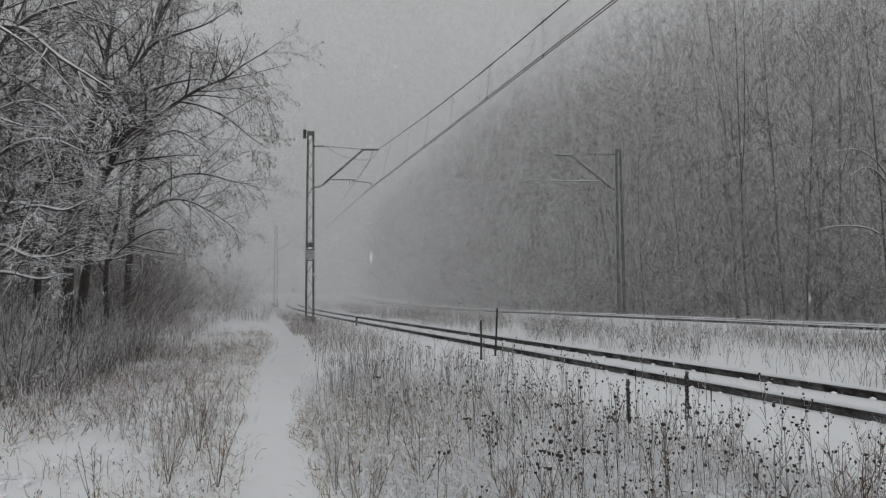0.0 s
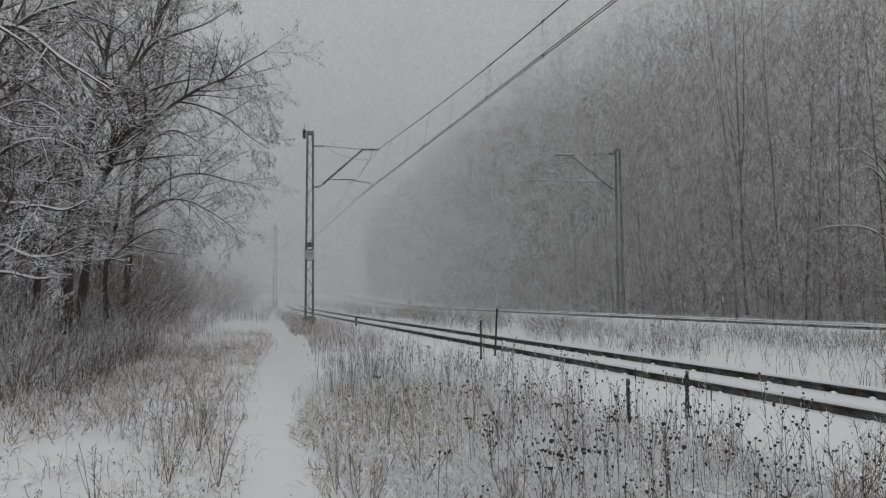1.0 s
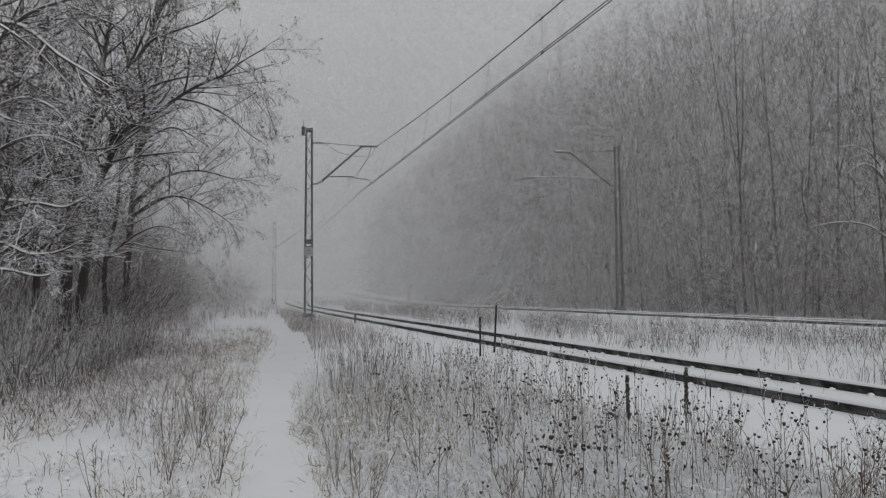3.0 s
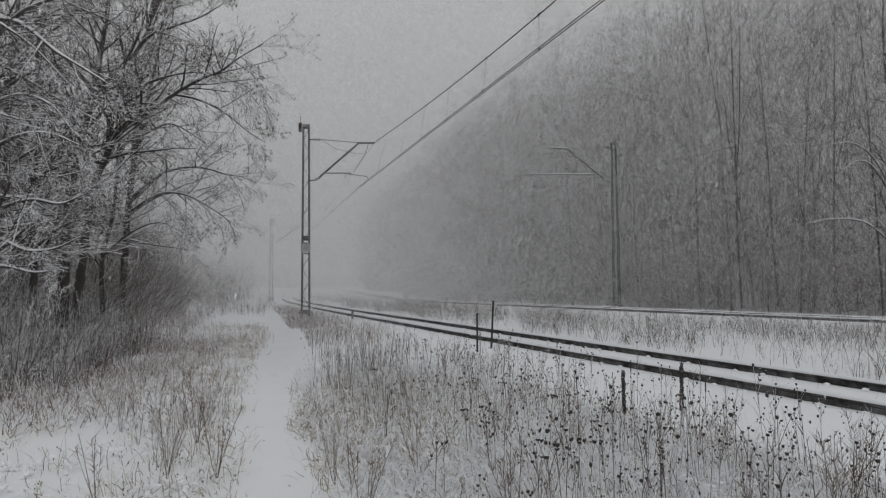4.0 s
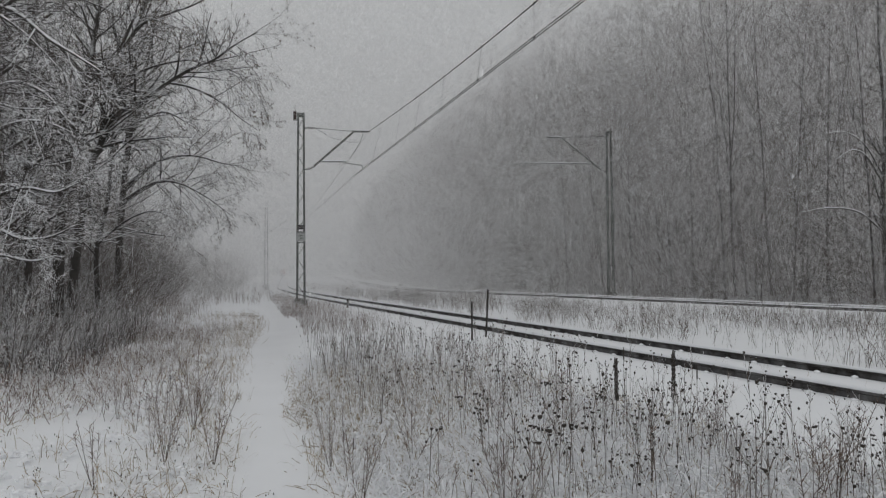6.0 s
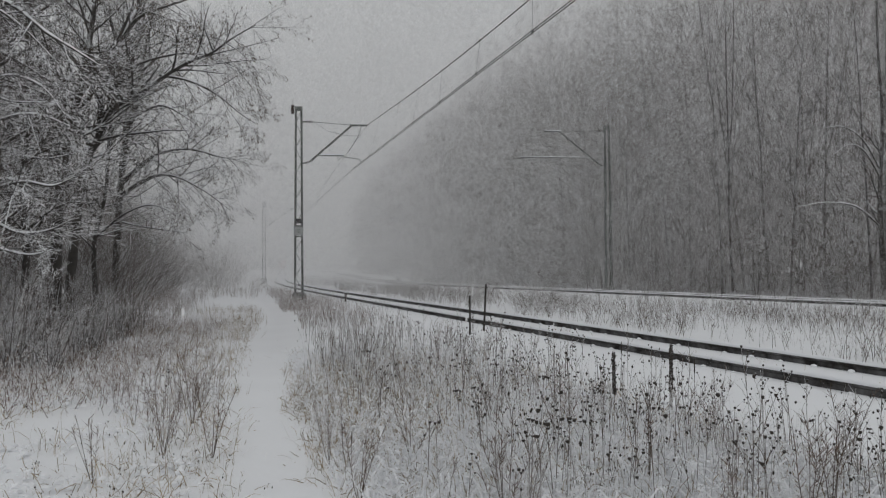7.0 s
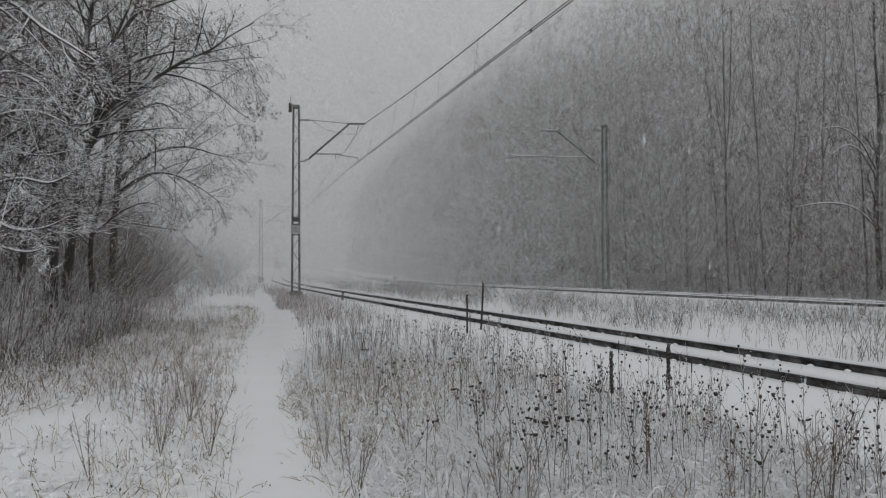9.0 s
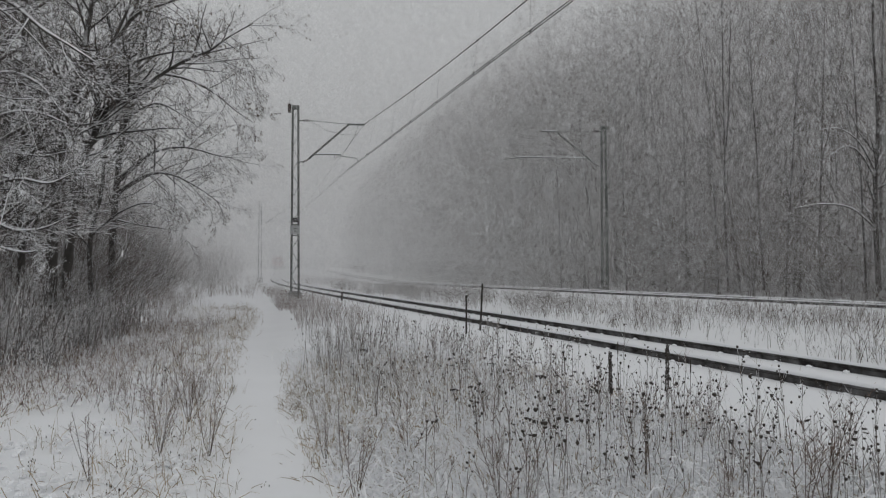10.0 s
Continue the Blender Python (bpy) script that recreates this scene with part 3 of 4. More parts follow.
shaped_tree("old bare tree with low snow-laden branches", [
    ([(-8.92, 13.00, 0.35), (-8.81, 13.00, 2.47), (-8.71, 13.00, 4.58), (-8.60, 13.00, 6.59), (-8.68, 13.20, 8.92)], 0.19, 0.05),
    ([(-8.66, 13.00, 6.91), (-7.72, 12.60, 6.65), (-6.83, 12.20, 5.98), (-6.19, 12.00, 5.58), (-5.75, 12.00, 5.29)], 0.06, 0.010),
    ([(-8.79, 13.00, 3.00), (-7.80, 12.40, 3.22), (-7.06, 12.00, 3.29), (-6.47, 11.80, 3.19), (-5.98, 11.60, 3.32)], 0.05, 0.008),
    ([(-8.81, 13.00, 2.57), (-7.90, 12.40, 2.64), (-7.16, 12.00, 2.41), (-6.56, 11.80, 2.42), (-6.03, 11.60, 2.60)], 0.045, 0.008),
    ([(-8.81, 13.00, 2.15), (-7.80, 12.40, 2.15), (-6.97, 12.00, 2.02), (-6.42, 11.80, 2.11)], 0.04, 0.007),
    ([(-8.73, 13.00, 4.16), (-7.83, 12.60, 4.50), (-6.98, 12.20, 4.51), (-6.28, 12.00, 4.25)], 0.05, 0.008),
    ([(-8.71, 13.00, 5.11), (-7.72, 12.60, 5.31), (-6.88, 12.20, 5.00), (-6.38, 12.00, 4.46)], 0.05, 0.008),
    ([(-8.62, 13.00, 6.27), (-7.72, 12.60, 6.85), (-6.69, 12.20, 6.99), (-5.80, 12.00, 7.10)], 0.05, 0.008),
], 14, BROAD, 0.0, laden=0.020)

shaped_tree("young bare tree, branched low, white with snow", [
    ([(-8.80, 15.00, 0.87), (-8.76, 15.00, 2.21), (-8.85, 15.00, 3.68), (-8.71, 15.00, 5.26), (-8.90, 15.20, 6.92), (-8.87, 15.50, 9.03)], 0.085, 0.02),
    ([(-8.80, 15.00, 2.58), (-8.00, 14.60, 3.03), (-7.32, 14.20, 3.16), (-6.76, 14.00, 3.09)], 0.035, 0.008),
    ([(-8.83, 15.00, 3.92), (-8.12, 14.60, 4.46), (-7.42, 14.40, 4.65)], 0.035, 0.008),
    ([(-8.83, 15.00, 3.43), (-9.07, 14.60, 3.98), (-9.53, 14.40, 4.19)], 0.035, 0.008),
], 15, BROAD, 0.0)
shaped_tree("thin bare sapling in the brush", [
    ([(-9.66, 20.00, 0.82), (-9.72, 20.00, 2.53), (-9.41, 20.00, 3.99), (-9.30, 20.00, 5.78), (-9.14, 20.30, 7.82), (-9.13, 20.50, 9.88)], 0.07, 0.02),
    ([(-9.69, 20.00, 2.69), (-8.70, 19.50, 3.30), (-7.71, 19.00, 3.54), (-7.01, 19.00, 3.26)], 0.035, 0.008),
    ([(-9.56, 20.00, 3.34), (-9.89, 19.50, 3.94), (-10.26, 19.00, 4.04)], 0.035, 0.008),
], 16, BROAD, 0.05)

shaped_tree("bare tree at the thicket's edge, twigs white with snow", [
    ([(-12.27, 19.00, 0.17), (-12.11, 19.00, 2.80), (-11.89, 19.00, 5.12), (-11.96, 19.00, 7.28), (-11.74, 19.00, 9.13), (-11.95, 19.50, 11.86)], 0.12, 0.03),
    ([(-11.89, 19.00, 5.12), (-10.89, 18.50, 6.38), (-9.86, 18.00, 7.14), (-9.42, 18.00, 8.31)], 0.05, 0.010),
    ([(-11.96, 19.00, 7.28), (-10.89, 18.50, 8.34), (-9.72, 18.00, 8.89), (-9.13, 18.00, 9.77)], 0.05, 0.010),
    ([(-11.96, 19.00, 6.97), (-12.24, 18.50, 8.04), (-12.64, 18.00, 8.60)], 0.05, 0.010),
], 17, BROAD, 0.0)
shaped_tree("bare tree reaching long snow-laden boughs over the brush", [
    ([(-10.0, 12.60, 0.30), (-9.95, 12.60, 2.60), (-9.80, 12.60, 4.90), (-9.85, 12.60, 7.20), (-9.70, 12.60, 9.60)], 0.16, 0.04),
    ([(-9.85, 12.60, 7.10), (-8.95, 12.50, 7.05), (-8.10, 12.40, 6.65), (-7.30, 12.30, 6.10), (-6.60, 12.20, 5.40)], 0.055, 0.010),
    ([(-9.82, 12.60, 6.20), (-8.90, 12.90, 6.25), (-8.05, 13.10, 5.85), (-7.25, 13.20, 5.35), (-6.55, 13.30, 4.95)], 0.05, 0.010),
    ([(-9.80, 12.60, 5.40), (-8.85, 12.30, 5.35), (-8.00, 12.00, 4.95), (-7.20, 11.80, 4.65), (-6.60, 11.70, 4.60)], 0.05, 0.009),
    ([(-9.80, 12.60, 4.60), (-8.90, 12.80, 4.45), (-8.05, 12.90, 4.05), (-7.35, 13.00, 3.85), (-6.70, 13.00, 3.95)], 0.045, 0.008),
    ([(-9.85, 12.60, 3.70), (-8.90, 12.50, 3.75), (-8.10, 12.40, 3.45), (-7.40, 12.30, 3.35), (-6.75, 12.20, 3.05)], 0.045, 0.008),
    ([(-9.80, 12.60, 8.20), (-8.90, 12.80, 8.30), (-8.00, 13.00, 7.75), (-7.10, 13.20, 7.25), (-6.30, 13.40, 6.95)], 0.05, 0.010),
], 19, BROAD, 0.0, laden=0.018)
LIGHT = [(9, 0.12, 0.30, (0.5, 1.1), 0.02), (5, 0.12, 0.45, (0.45, 1.0), 0.0), (4, 0.08, 0.5, (0.4, 1.0), -0.05)]
shaped_tree("bare tree with arching branches lined with snow", [
    ([(21.68, 33.00, 0.62), (21.57, 33.00, 4.92), (21.79, 33.00, 8.94), (21.82, 33.30, 13.61), (22.29, 33.60, 19.18)], 0.13, 0.03),
    ([(21.62, 33.00, 6.39), (20.57, 32.60, 7.74), (19.46, 32.30, 8.32), (18.32, 32.00, 8.20)], 0.045, 0.012),
    ([(21.62, 33.00, 5.99), (20.62, 32.60, 7.21), (19.72, 32.30, 7.47), (18.76, 32.00, 6.95)], 0.045, 0.012),
    ([(21.62, 33.00, 3.57), (20.17, 32.60, 4.56), (18.54, 32.30, 4.74), (17.07, 32.00, 4.51)], 0.045, 0.012),
], 18, LIGHT, 0.0, laden=0.034)


def forest_tree(seed, height, twig_mat):
    """A slim tall tree of a dense wood; returns the thing, at the origin."""
    rng = random.Random(seed)
    t = thing("forest_tree", "tall slim bare tree in a dense snowy wood", "tree", "trees of the forest edge")
    trunk, limb, twig = Build(), Build(), Build()
    g = wander(Vector((0, 0, -0.3)), Vector((rng.uniform(-0.04, 0.04), rng.uniform(-0.04, 0.04), 1)).normalized(), height, 9, rng, 0.035, 0.03)
    r0 = rng.uniform(0.045, 0.088)
    trunk.tube(g, [r0 * (1 - 0.85 * j / 9) for j in range(10)], 6)
    if rng.random() < 0.5:
        p, d = along(g, rng.uniform(0.3, 0.5))
        g2 = wander(p, aside(d, 0.22, rng.uniform(0, 6.28)), height * 0.5, 6, rng, 0.05, 0.06)
        trunk.tube(g2, [r0 * 0.55 * (1 - 0.8 * j / 6) for j in range(7)], 5)
        sprout(limb, twig, g2, r0 * 0.5, height * 0.5, 0, rng, [(8, 0.2, 0.30, (0.4, 0.95), 0.10), (4, 0.1, 0.45, (0.4, 0.9), 0.05), (6, 0.1, 0.5, (0.4, 0.9), 0.0)])
    sprout(limb, twig, g, r0, height, 0, rng, [(22, 0.16, 0.18, (0.5, 1.1), 0.10), (4, 0.1, 0.45, (0.4, 0.9), 0.06), (5, 0.1, 0.5, (0.4, 0.9), 0.0)])
    part("trunk", trunk, BARK_FAR, t, smooth=True)
    part("branchwork", limb, BARK_FAR, t)
    part("twig_crown", twig, twig_mat, t)
    return t


def shrub(seed, height, twig_mat, label, group, stems=7, dense=6):
    rng = random.Random(seed)
    t = thing("shrub", label, "shrub", group)
    limb, twig = Build(), Build()
    for i in range(stems):
        d = aside(UP, rng.uniform(0.05, 0.6), rng.uniform(0, 6.28))
        g = wander(Vector((rng.uniform(-0.3, 0.3), rng.uniform(-0.3, 0.3), -0.1)), d, height * rng.uniform(0.6, 1.0), 4, rng, 0.10, 0.05)
        limb.tube(g, [0.022 * (1 - 0.7 * j / 4) for j in range(5)], 4)
        sprout(limb, twig, g, 0.02, height, 0, rng, [(dense, 0.2, 0.34, (0.4, 0.9), 0.05), (dense, 0.1, 0.45, (0.4, 0.9), 0.0)])
    part("woody_base", limb, BARK_FAR, t)
    part("twig_crown", twig, twig_mat, t)
    return t


rngF = random.Random(5)
KINDS = [forest_tree(100 + i, h, TWIG_BARE if i in (1, 5) else TWIG_FAR) for i, h in enumerate((22.5, 20.0, 24.0, 18.0, 21.0, 23.0, 16.5))]
SHRUBS = [shrub(200 + i, h, TWIG_FAR, "bare shrub dusted with snow", "shrubs of the undergrowth") for i, h in enumerate((2.4, 3.0, 1.8, 3.6))]
BRUSH = [shrub(230 + i, h, TWIG_SNOWY, "tangled bare bush sprinkled with snow", "bushes under the trees", 9, 8) for i, h in enumerate((2.2, 2.6, 1.9, 2.4))]
used = set()


def plant(kinds, x, y, rng, lo=0.85, hi=1.12):
    fresh = [i for i, ob in enumerate(kinds) if id(ob) not in used]
    k = fresh[0] if fresh else rng.randrange(len(kinds))
    m = pose(x, y, ground_z(x, y), 0, 0, rng.uniform(0, 360))
    ob = kinds[k]
    s = rng.uniform(lo, hi)
    if id(ob) in used:
        o = copy_thing(ob, m)
    else:
        used.add(id(ob))
        ob.matrix_basis = m
        o = ob
    o.scale = (s * rng.uniform(0.9, 1.1), s * rng.uniform(0.9, 1.1), s)
    return o


def make_forest():
    rng = rngF
    y = 10.0
    while y < 190:
        for row, off in enumerate((7.5, 10.5, 14.5)):
            if row == 2 and y > 48:
                continue
            o = off + rng.uniform(-1.4, 1.4)
            d = track_dir(2, y)
            yy = y + rng.uniform(-1.0, 1.0)
            plant(KINDS, track_x(2, yy) + o / d.y, yy, rng, 0.86, 1.16)
        if y < 130:
            for _ in range(1):
                o = rng.uniform(5.0, 8.5)
                plant(SHRUBS, track_x(2, y) + o / track_dir(2, y).y, y + rng.uniform(-1, 1), rng, 0.6, 1.0)
        y += 1.9 + y * 0.019
    # the copse behind the leaning trees
    for _ in range(14):
        yy = rng.uniform(22, 60)
        plant(KINDS, path_x(yy) - rng.uniform(7.5, 9) - rng.uniform(0, 14), yy, rng, 0.5, 0.8)
    # a far, low belt of scrub behind the path
    for _ in range(24):
        yy = rng.uniform(58, 130)
        x = -0.235 * yy - rng.uniform(5.5, 40) * (1 if rng.random() < 0.75 else 0.4)
        if off_track(1, x, yy) < -6:
            plant(SHRUBS, x, yy, rng, 0.7, 1.25)
    for _ in range(48):
        yy = rng.uniform(13, 30)
        plant(SHRUBS, path_x(yy) - rng.uniform(5.4, 10.5), yy, rng, 0.5, 0.95)
    # brush before the trunks, lower towards the path
    for _ in range(62):
        yy = 10.6 + 9 * rng.random() ** 1.5
        o = 3.2 + 4.8 * rng.random()
        k = 0.38 + 0.17 * (o - 3.2)
        plant(BRUSH, path_x(yy) - o, yy, rng, k, k * 1.3)


make_forest()
for sx, sy, sz in ((20.2, 38.0, 1.0), (21.6, 37.0, 0.8)):
    s = shrub(260 + int(sy), 2.2 * sz, TWIG, "shrub white with fresh snow before the wood", "shrubs of the undergrowth")
    s.matrix_basis = pose(sx, sy, ground_z(sx, sy))


def needle_mesh(name, p, d, length, width, material):
    """Thin tapering stems: p their feet, d their ways."""
    rs = np.random.RandomState(3)
    w = np.cross(d, rs.normal(size=d.shape))
    w /= np.linalg.norm(w, axis=1)[:, None]
    tri = np.stack([p - w * width[:, None], p + w * width[:, None], p + d * length[:, None]], 1)
    n = len(tri)
    me = bpy.data.meshes.new(name)
    me.vertices.add(n * 3)
    me.vertices.foreach_set("co", tri.reshape(-1).astype(np.float32))
    me.loops.add(n * 3)
    me.loops.foreach_set("vertex_index", np.arange(n * 3, dtype=np.int32))
    me.polygons.add(n)
    me.polygons.foreach_set("loop_start", np.arange(0, n * 3, 3, dtype=np.int32))
    me.update(calc_edges=True)
    me.materials.append(material)
    return me


def make_thickets():
    rs = np.random.RandomState(8)

    def spray(n, x, y, top, name, label, thick, low=0.0, spread=0.6, short=1.0, material=None):
        z = top * (low + (1 - low) * rs.uniform(0, 1, n) ** 1.05)
        d = rs.normal(size=(n, 3)) * np.array([spread, spread, spread * 0.7]) + np.array([0, 0, 1.0])
        d /= np.linalg.norm(d, axis=1)[:, None]
        dist = np.hypot(x, y)
        ln = rs.uniform(1.2, 4.2, n) * (0.6 + dist / 90) * short
        wd = thick * (0.5 + dist / 50) * rs.uniform(0.4, 1.2, n)
        p = np.stack([x, y, z - 0.4], 1)
        ob = new(name, needle_mesh(name, p, d, ln, wd, material or TWIG_FAR))
        tagged(ob, label, "thicket", kind="stuff")

    n = 170000
    y = 12 + 190 * rs.uniform(0, 1, n) ** 1.5
    off = 6.3 + 20 * rs.uniform(0, 1, n) ** 1.2
    x = np.interp(y, _Y, _X2) + off * 1.1
    lump = np.array([noise.noise(Vector((a * 0.16, c * 0.16, 2))) for a, c in zip(x, y)])
    spray(n, x, y, 21.5 + 7.0 * lump - np.clip(8.5 - off, 0, 3) * 3.0, "forest_thicket", "dense grey-brown mass of twigs and saplings in the wood", 0.0062)
    n = 240000
    y = 14 + 175 * rs.uniform(0, 1, n) ** 1.75
    off = 5.2 + 15 * rs.uniform(0, 1, n) ** 1.1
    x = np.interp(y, _Y, _X2) + off * 1.1
    lump = np.array([noise.noise(Vector((a * 0.13, c * 0.13, 4))) for a, c in zip(x, y)])
    crown = 26.0 + 6.0 * lump - np.clip(9 - off, 0, 4) * 3.2
    spray(n, x, y, crown, "twig_canopy", "fine grey-brown canopy of bare twigs in the wood", 0.0075, 0.03, 1.1, 0.42)
    n = 110000
    y = 14 + 90 * rs.uniform(0, 1, n) ** 1.6
    off = 4.8 + 5.0 * rs.uniform(0, 1, n) ** 0.8
    x = np.interp(y, _Y, _X2) + off * 1.1
    lump = np.array([noise.noise(Vector((a * 0.3, c * 0.3, 6))) for a, c in zip(x, y)])
    spray(n, x, y, np.clip(1.2 + (off - 4.8) * 1.9 + 4.0 * lump, 0.6, 12), "forest_undergrowth", "snow-dusted saplings and brambles at the wood's edge", 0.0050, 0.0, 1.0, 0.34)
    n = 85000
    y = rs.uniform(18, 50, n)
    px = np.array([path_x(a) for a in y])
    off = 5.5 + 20 * rs.uniform(0, 1, n) ** 1.1
    x = px - off
    spray(n, x, y, np.minimum(13.0, 1.0 + (off - 5.0) * 1.15), "copse_thicket", "dense brown mass of saplings behind the trees", 0.0062, material=TWIG_DARK)

    n = 26000
    y = rs.uniform(56, 125, n)
    x = -0.235 * y - 4.2 - 42 * rs.uniform(0, 1, n)
    lump = np.array([noise.noise(Vector((a * 0.12, c * 0.12, 9))) for a, c in zip(x, y)])
    spray(n, x, y, np.clip(1.0 + 2.2 * lump + (-0.235 * y - x) * 0.07, 0.5, 2.7), "scrub_belt", "low belt of bare scrub across the snowy distance", 0.007)


make_thickets()


# ---- dry weeds and grass ----
def stalk(b, heads, p, h, rng, lean=0.15, w=0.004, blob=0.0, branch=0):
    d = Vector((rng.uniform(-lean, lean), rng.uniform(-lean, lean), 1)).normalized()
    q = p + d * h * 0.45
    f = Vector((rng.uniform(-1, 1), rng.uniform(-1, 1), 0)) * (0.25 + lean)
    d2 = (d + f * 0.6).normalized()
    q2 = q + d2 * h * 0.3
    d3 = (d2 + f - UP * min(0.9, lean * lean * 1.5)).normalized()
    e2 = q2 + d3 * h * 0.25
    b.blade([p, q, q2, e2], w)
    if blob and heads is not None:
        heads.blob(e2, blob * rng.uniform(0.7, 1.3), blob * rng.uniform(0.9, 2.2), 1, 5, 0.2, rng)
    for _ in range(branch):
        s = p.lerp(e2, rng.uniform(0.35, 0.9))
        a = aside(d, rng.uniform(0.35, 0.8), rng.uniform(0, 6.28))
        f = s + a * h * rng.uniform(0.12, 0.3)
        b.blade([s, s.lerp(f, 0.5) + UP * 0.01, f], w * 0.7)
        if blob and heads is not None and rng.random() < 0.7:
            heads.blob(f, blob * 0.8, blob * rng.uniform(0.8, 1.6), 1, 5, 0.2, rng)


def weed(seed, style):
    """One dead plant at the origin."""
    rng = random.Random(seed)
    st, hd = Build(), Build()
    if style == "umbel":
        t = thing("dead_weed", "dry dark weed with snow-capped seed heads", "weed", "dead weeds beside the track")
        h = rng.uniform(0.45, 0.85)
        d = Vector((rng.uniform(-0.12, 0.12), rng.uniform(-0.12, 0.12), 1)).normalized()
        top = d * h
        st.tube([Vector((0, 0, -0.05)), d * h * 0.5 + Vector((rng.uniform(-0.02, 0.02), 0, 0)), top], [0.0034, 0.0028, 0.0022], 4)
        tips = [top]
        for _ in range(rng.randint(3, 6)):
            s = d * h * rng.uniform(0.4, 0.85)
            f = s + aside(d, rng.uniform(0.3, 0.65), rng.uniform(0, 6.28)) * h * rng.uniform(0.15, 0.35)
            st.tube([s, s.lerp(f, 0.5) + UP * 0.015, f], [0.0024, 0.002, 0.0016], 3)
            tips.append(f)
        for f in tips:
            r = rng.uniform(0.007, 0.015)
            hd = Build()
            hd.blob(f + UP * r * 0.4, r, r * rng.uniform(0.7, 1.3), 3, 6, 0.25, rng)
            for _ in range(3):
                cone(hd, f, f + aside(UP, rng.uniform(0.5, 1.2), rng.uniform(0, 6.28)) * r * 2.0, 0.002)
            part("seed_head", hd, HEAD, t)
    elif style == "spike":
        t = thing("mullein", "tall dead spike packed with dark seed capsules", "weed", "dead spikes beside the track")
        h = rng.uniform(0.85, 1.0)
        d = Vector((rng.uniform(-0.03, 0.03), rng.uniform(-0.03, 0.03), 1)).normalized()
        st.tube([Vector((0, 0, -0.05)), d * h], [0.010, 0.005], 5)
        for i in range(130):
            z = 0.36 + 0.64 * i / 130
            a = i * 2.4
            r = rng.uniform(0.011, 0.021) * (1.2 - 0.5 * z)
            hd.blob(d * h * z + Vector((math.cos(a), math.sin(a), 0)) * rng.uniform(0.012, 0.024), r, r * 1.2, 2, 5, 0.25, rng)
    elif style == "cattail":
        t = thing("dead_spike", "slim dead stem ending in a dark spike", "weed", "dead spikes beside the track")
        h = rng.uniform(0.7, 0.95)
        st.tube([Vector((0, 0, -0.05)), Vector((0.01, 0, h * 0.5)), Vector((0.015, 0.01, h))], [0.005, 0.0045, 0.004], 5)
        hd.tube([Vector((0.012, 0.005, h * 0.72)), Vector((0.013, 0.006, h * 0.75)), Vector((0.015, 0.01, h * 0.97)), Vector((0.015, 0.01, h * 1.03))], [0.004, 0.011, 0.010, 0.003], 6, True)
    else:
        t = thing("feathery_weed", "brittle feathery weed coated with snow", "weed", "dead weeds beside the track")
        h = rng.uniform(0.5, 0.8)
        for _ in range(rng.randint(3, 6)):
            d = aside(UP, rng.uniform(0.05, 0.45), rng.uniform(0, 6.28))
            g = wander(Vector((0, 0, -0.03)), d, h * rng.uniform(0.6, 1), 4, rng, 0.10, 0.03)
            st.tube(g, [0.0032, 0.003, 0.0026, 0.0022, 0.0016], 3)
            for _ in range(24):
                p, dd = along(g, rng.uniform(0.3, 1))
                cone(hd, p, p + aside(dd, rng.uniform(0.4, 0.9), rng.uniform(0, 6.28)) * rng.uniform(0.04, 0.12), 0.0026)
    s = part("stem", st, STALK, t)
    if style == "feather":
        tagged(s, kind="stuff")
        tagged(part("feathering", hd, RUST, t), kind="stuff")
    elif style != "umbel":
        part("seed_spike", hd, HEAD, t)
    return t


def make_weeds():
    rng = random.Random(31)
    kinds = {s: [weed(300 + 10 * j + i, s) for i in range(n)] for j, (s, n) in enumerate((("umbel", 7), ("spike", 2), ("cattail", 2), ("feather", 5)))}
    spots = []
    while len(spots) < 225:
        y = 4.2 + 12 * rng.random() ** 1.45
        x = rng.uniform(path_x(y) + 1.0, track_x(1, y) - 2.0)
        if off_track(1, x, y) > -2.5 or (y < 7 and x < -0.6):
            continue
        # thicker towards the right-hand meadow
        if rng.random() > 0.35 + 0.65 * min(1, max(0, (x + 0.6) / 2.0)):
            continue
        spots.append((x, y, "umbel" if rng.random() < 0.74 else "feather"))
    for _ in range(11):
        spots.append((rng.gauss(-3.25, 0.28), rng.gauss(8.8, 0.7), rng.choice(("feather", "umbel"))))
    for y in (5.2, 6.3, 7.4, 6.8, 5.8):
        spots.append((path_x(y) + rng.uniform(0.5, 0.8), y, "feather"))
    for _ in range(13):
        y = rng.uniform(5.6, 12)
        spots.append((path_x(y) - rng.uniform(0.5, 1.6), y, "feather"))
    spots += [(2.69, 7.8, "spike"), (2.05, 7.8, "spike"), (2.97, 7.8, "cattail"), (2.6, 9.5, "cattail"), (-0.83, 6.3, "cattail"), (-0.72, 6.0, "cattail")]
    for x, y, s in spots:
        if abs(x - path_x(y)) < 0.42:
            continue
        low = s == "cattail" and y < 7
        plant(kinds[s], x, y, rng, *((0.36, 0.44) if low else (0.84, 0.88) if x == 2.69 else (0.72, 0.76) if s == "spike" else (0.7, 1.15)))


make_weeds()


def stuff(name, label, category, b, material, heads=None, head_mat=None):
    t = new(name, b.mesh(name, material))
    tagged(t, label, category, kind="stuff")
    if heads is not None and heads.v:
        h = part("seed_heads", heads, head_mat, t)
        tagged(h, kind="stuff")
    return t


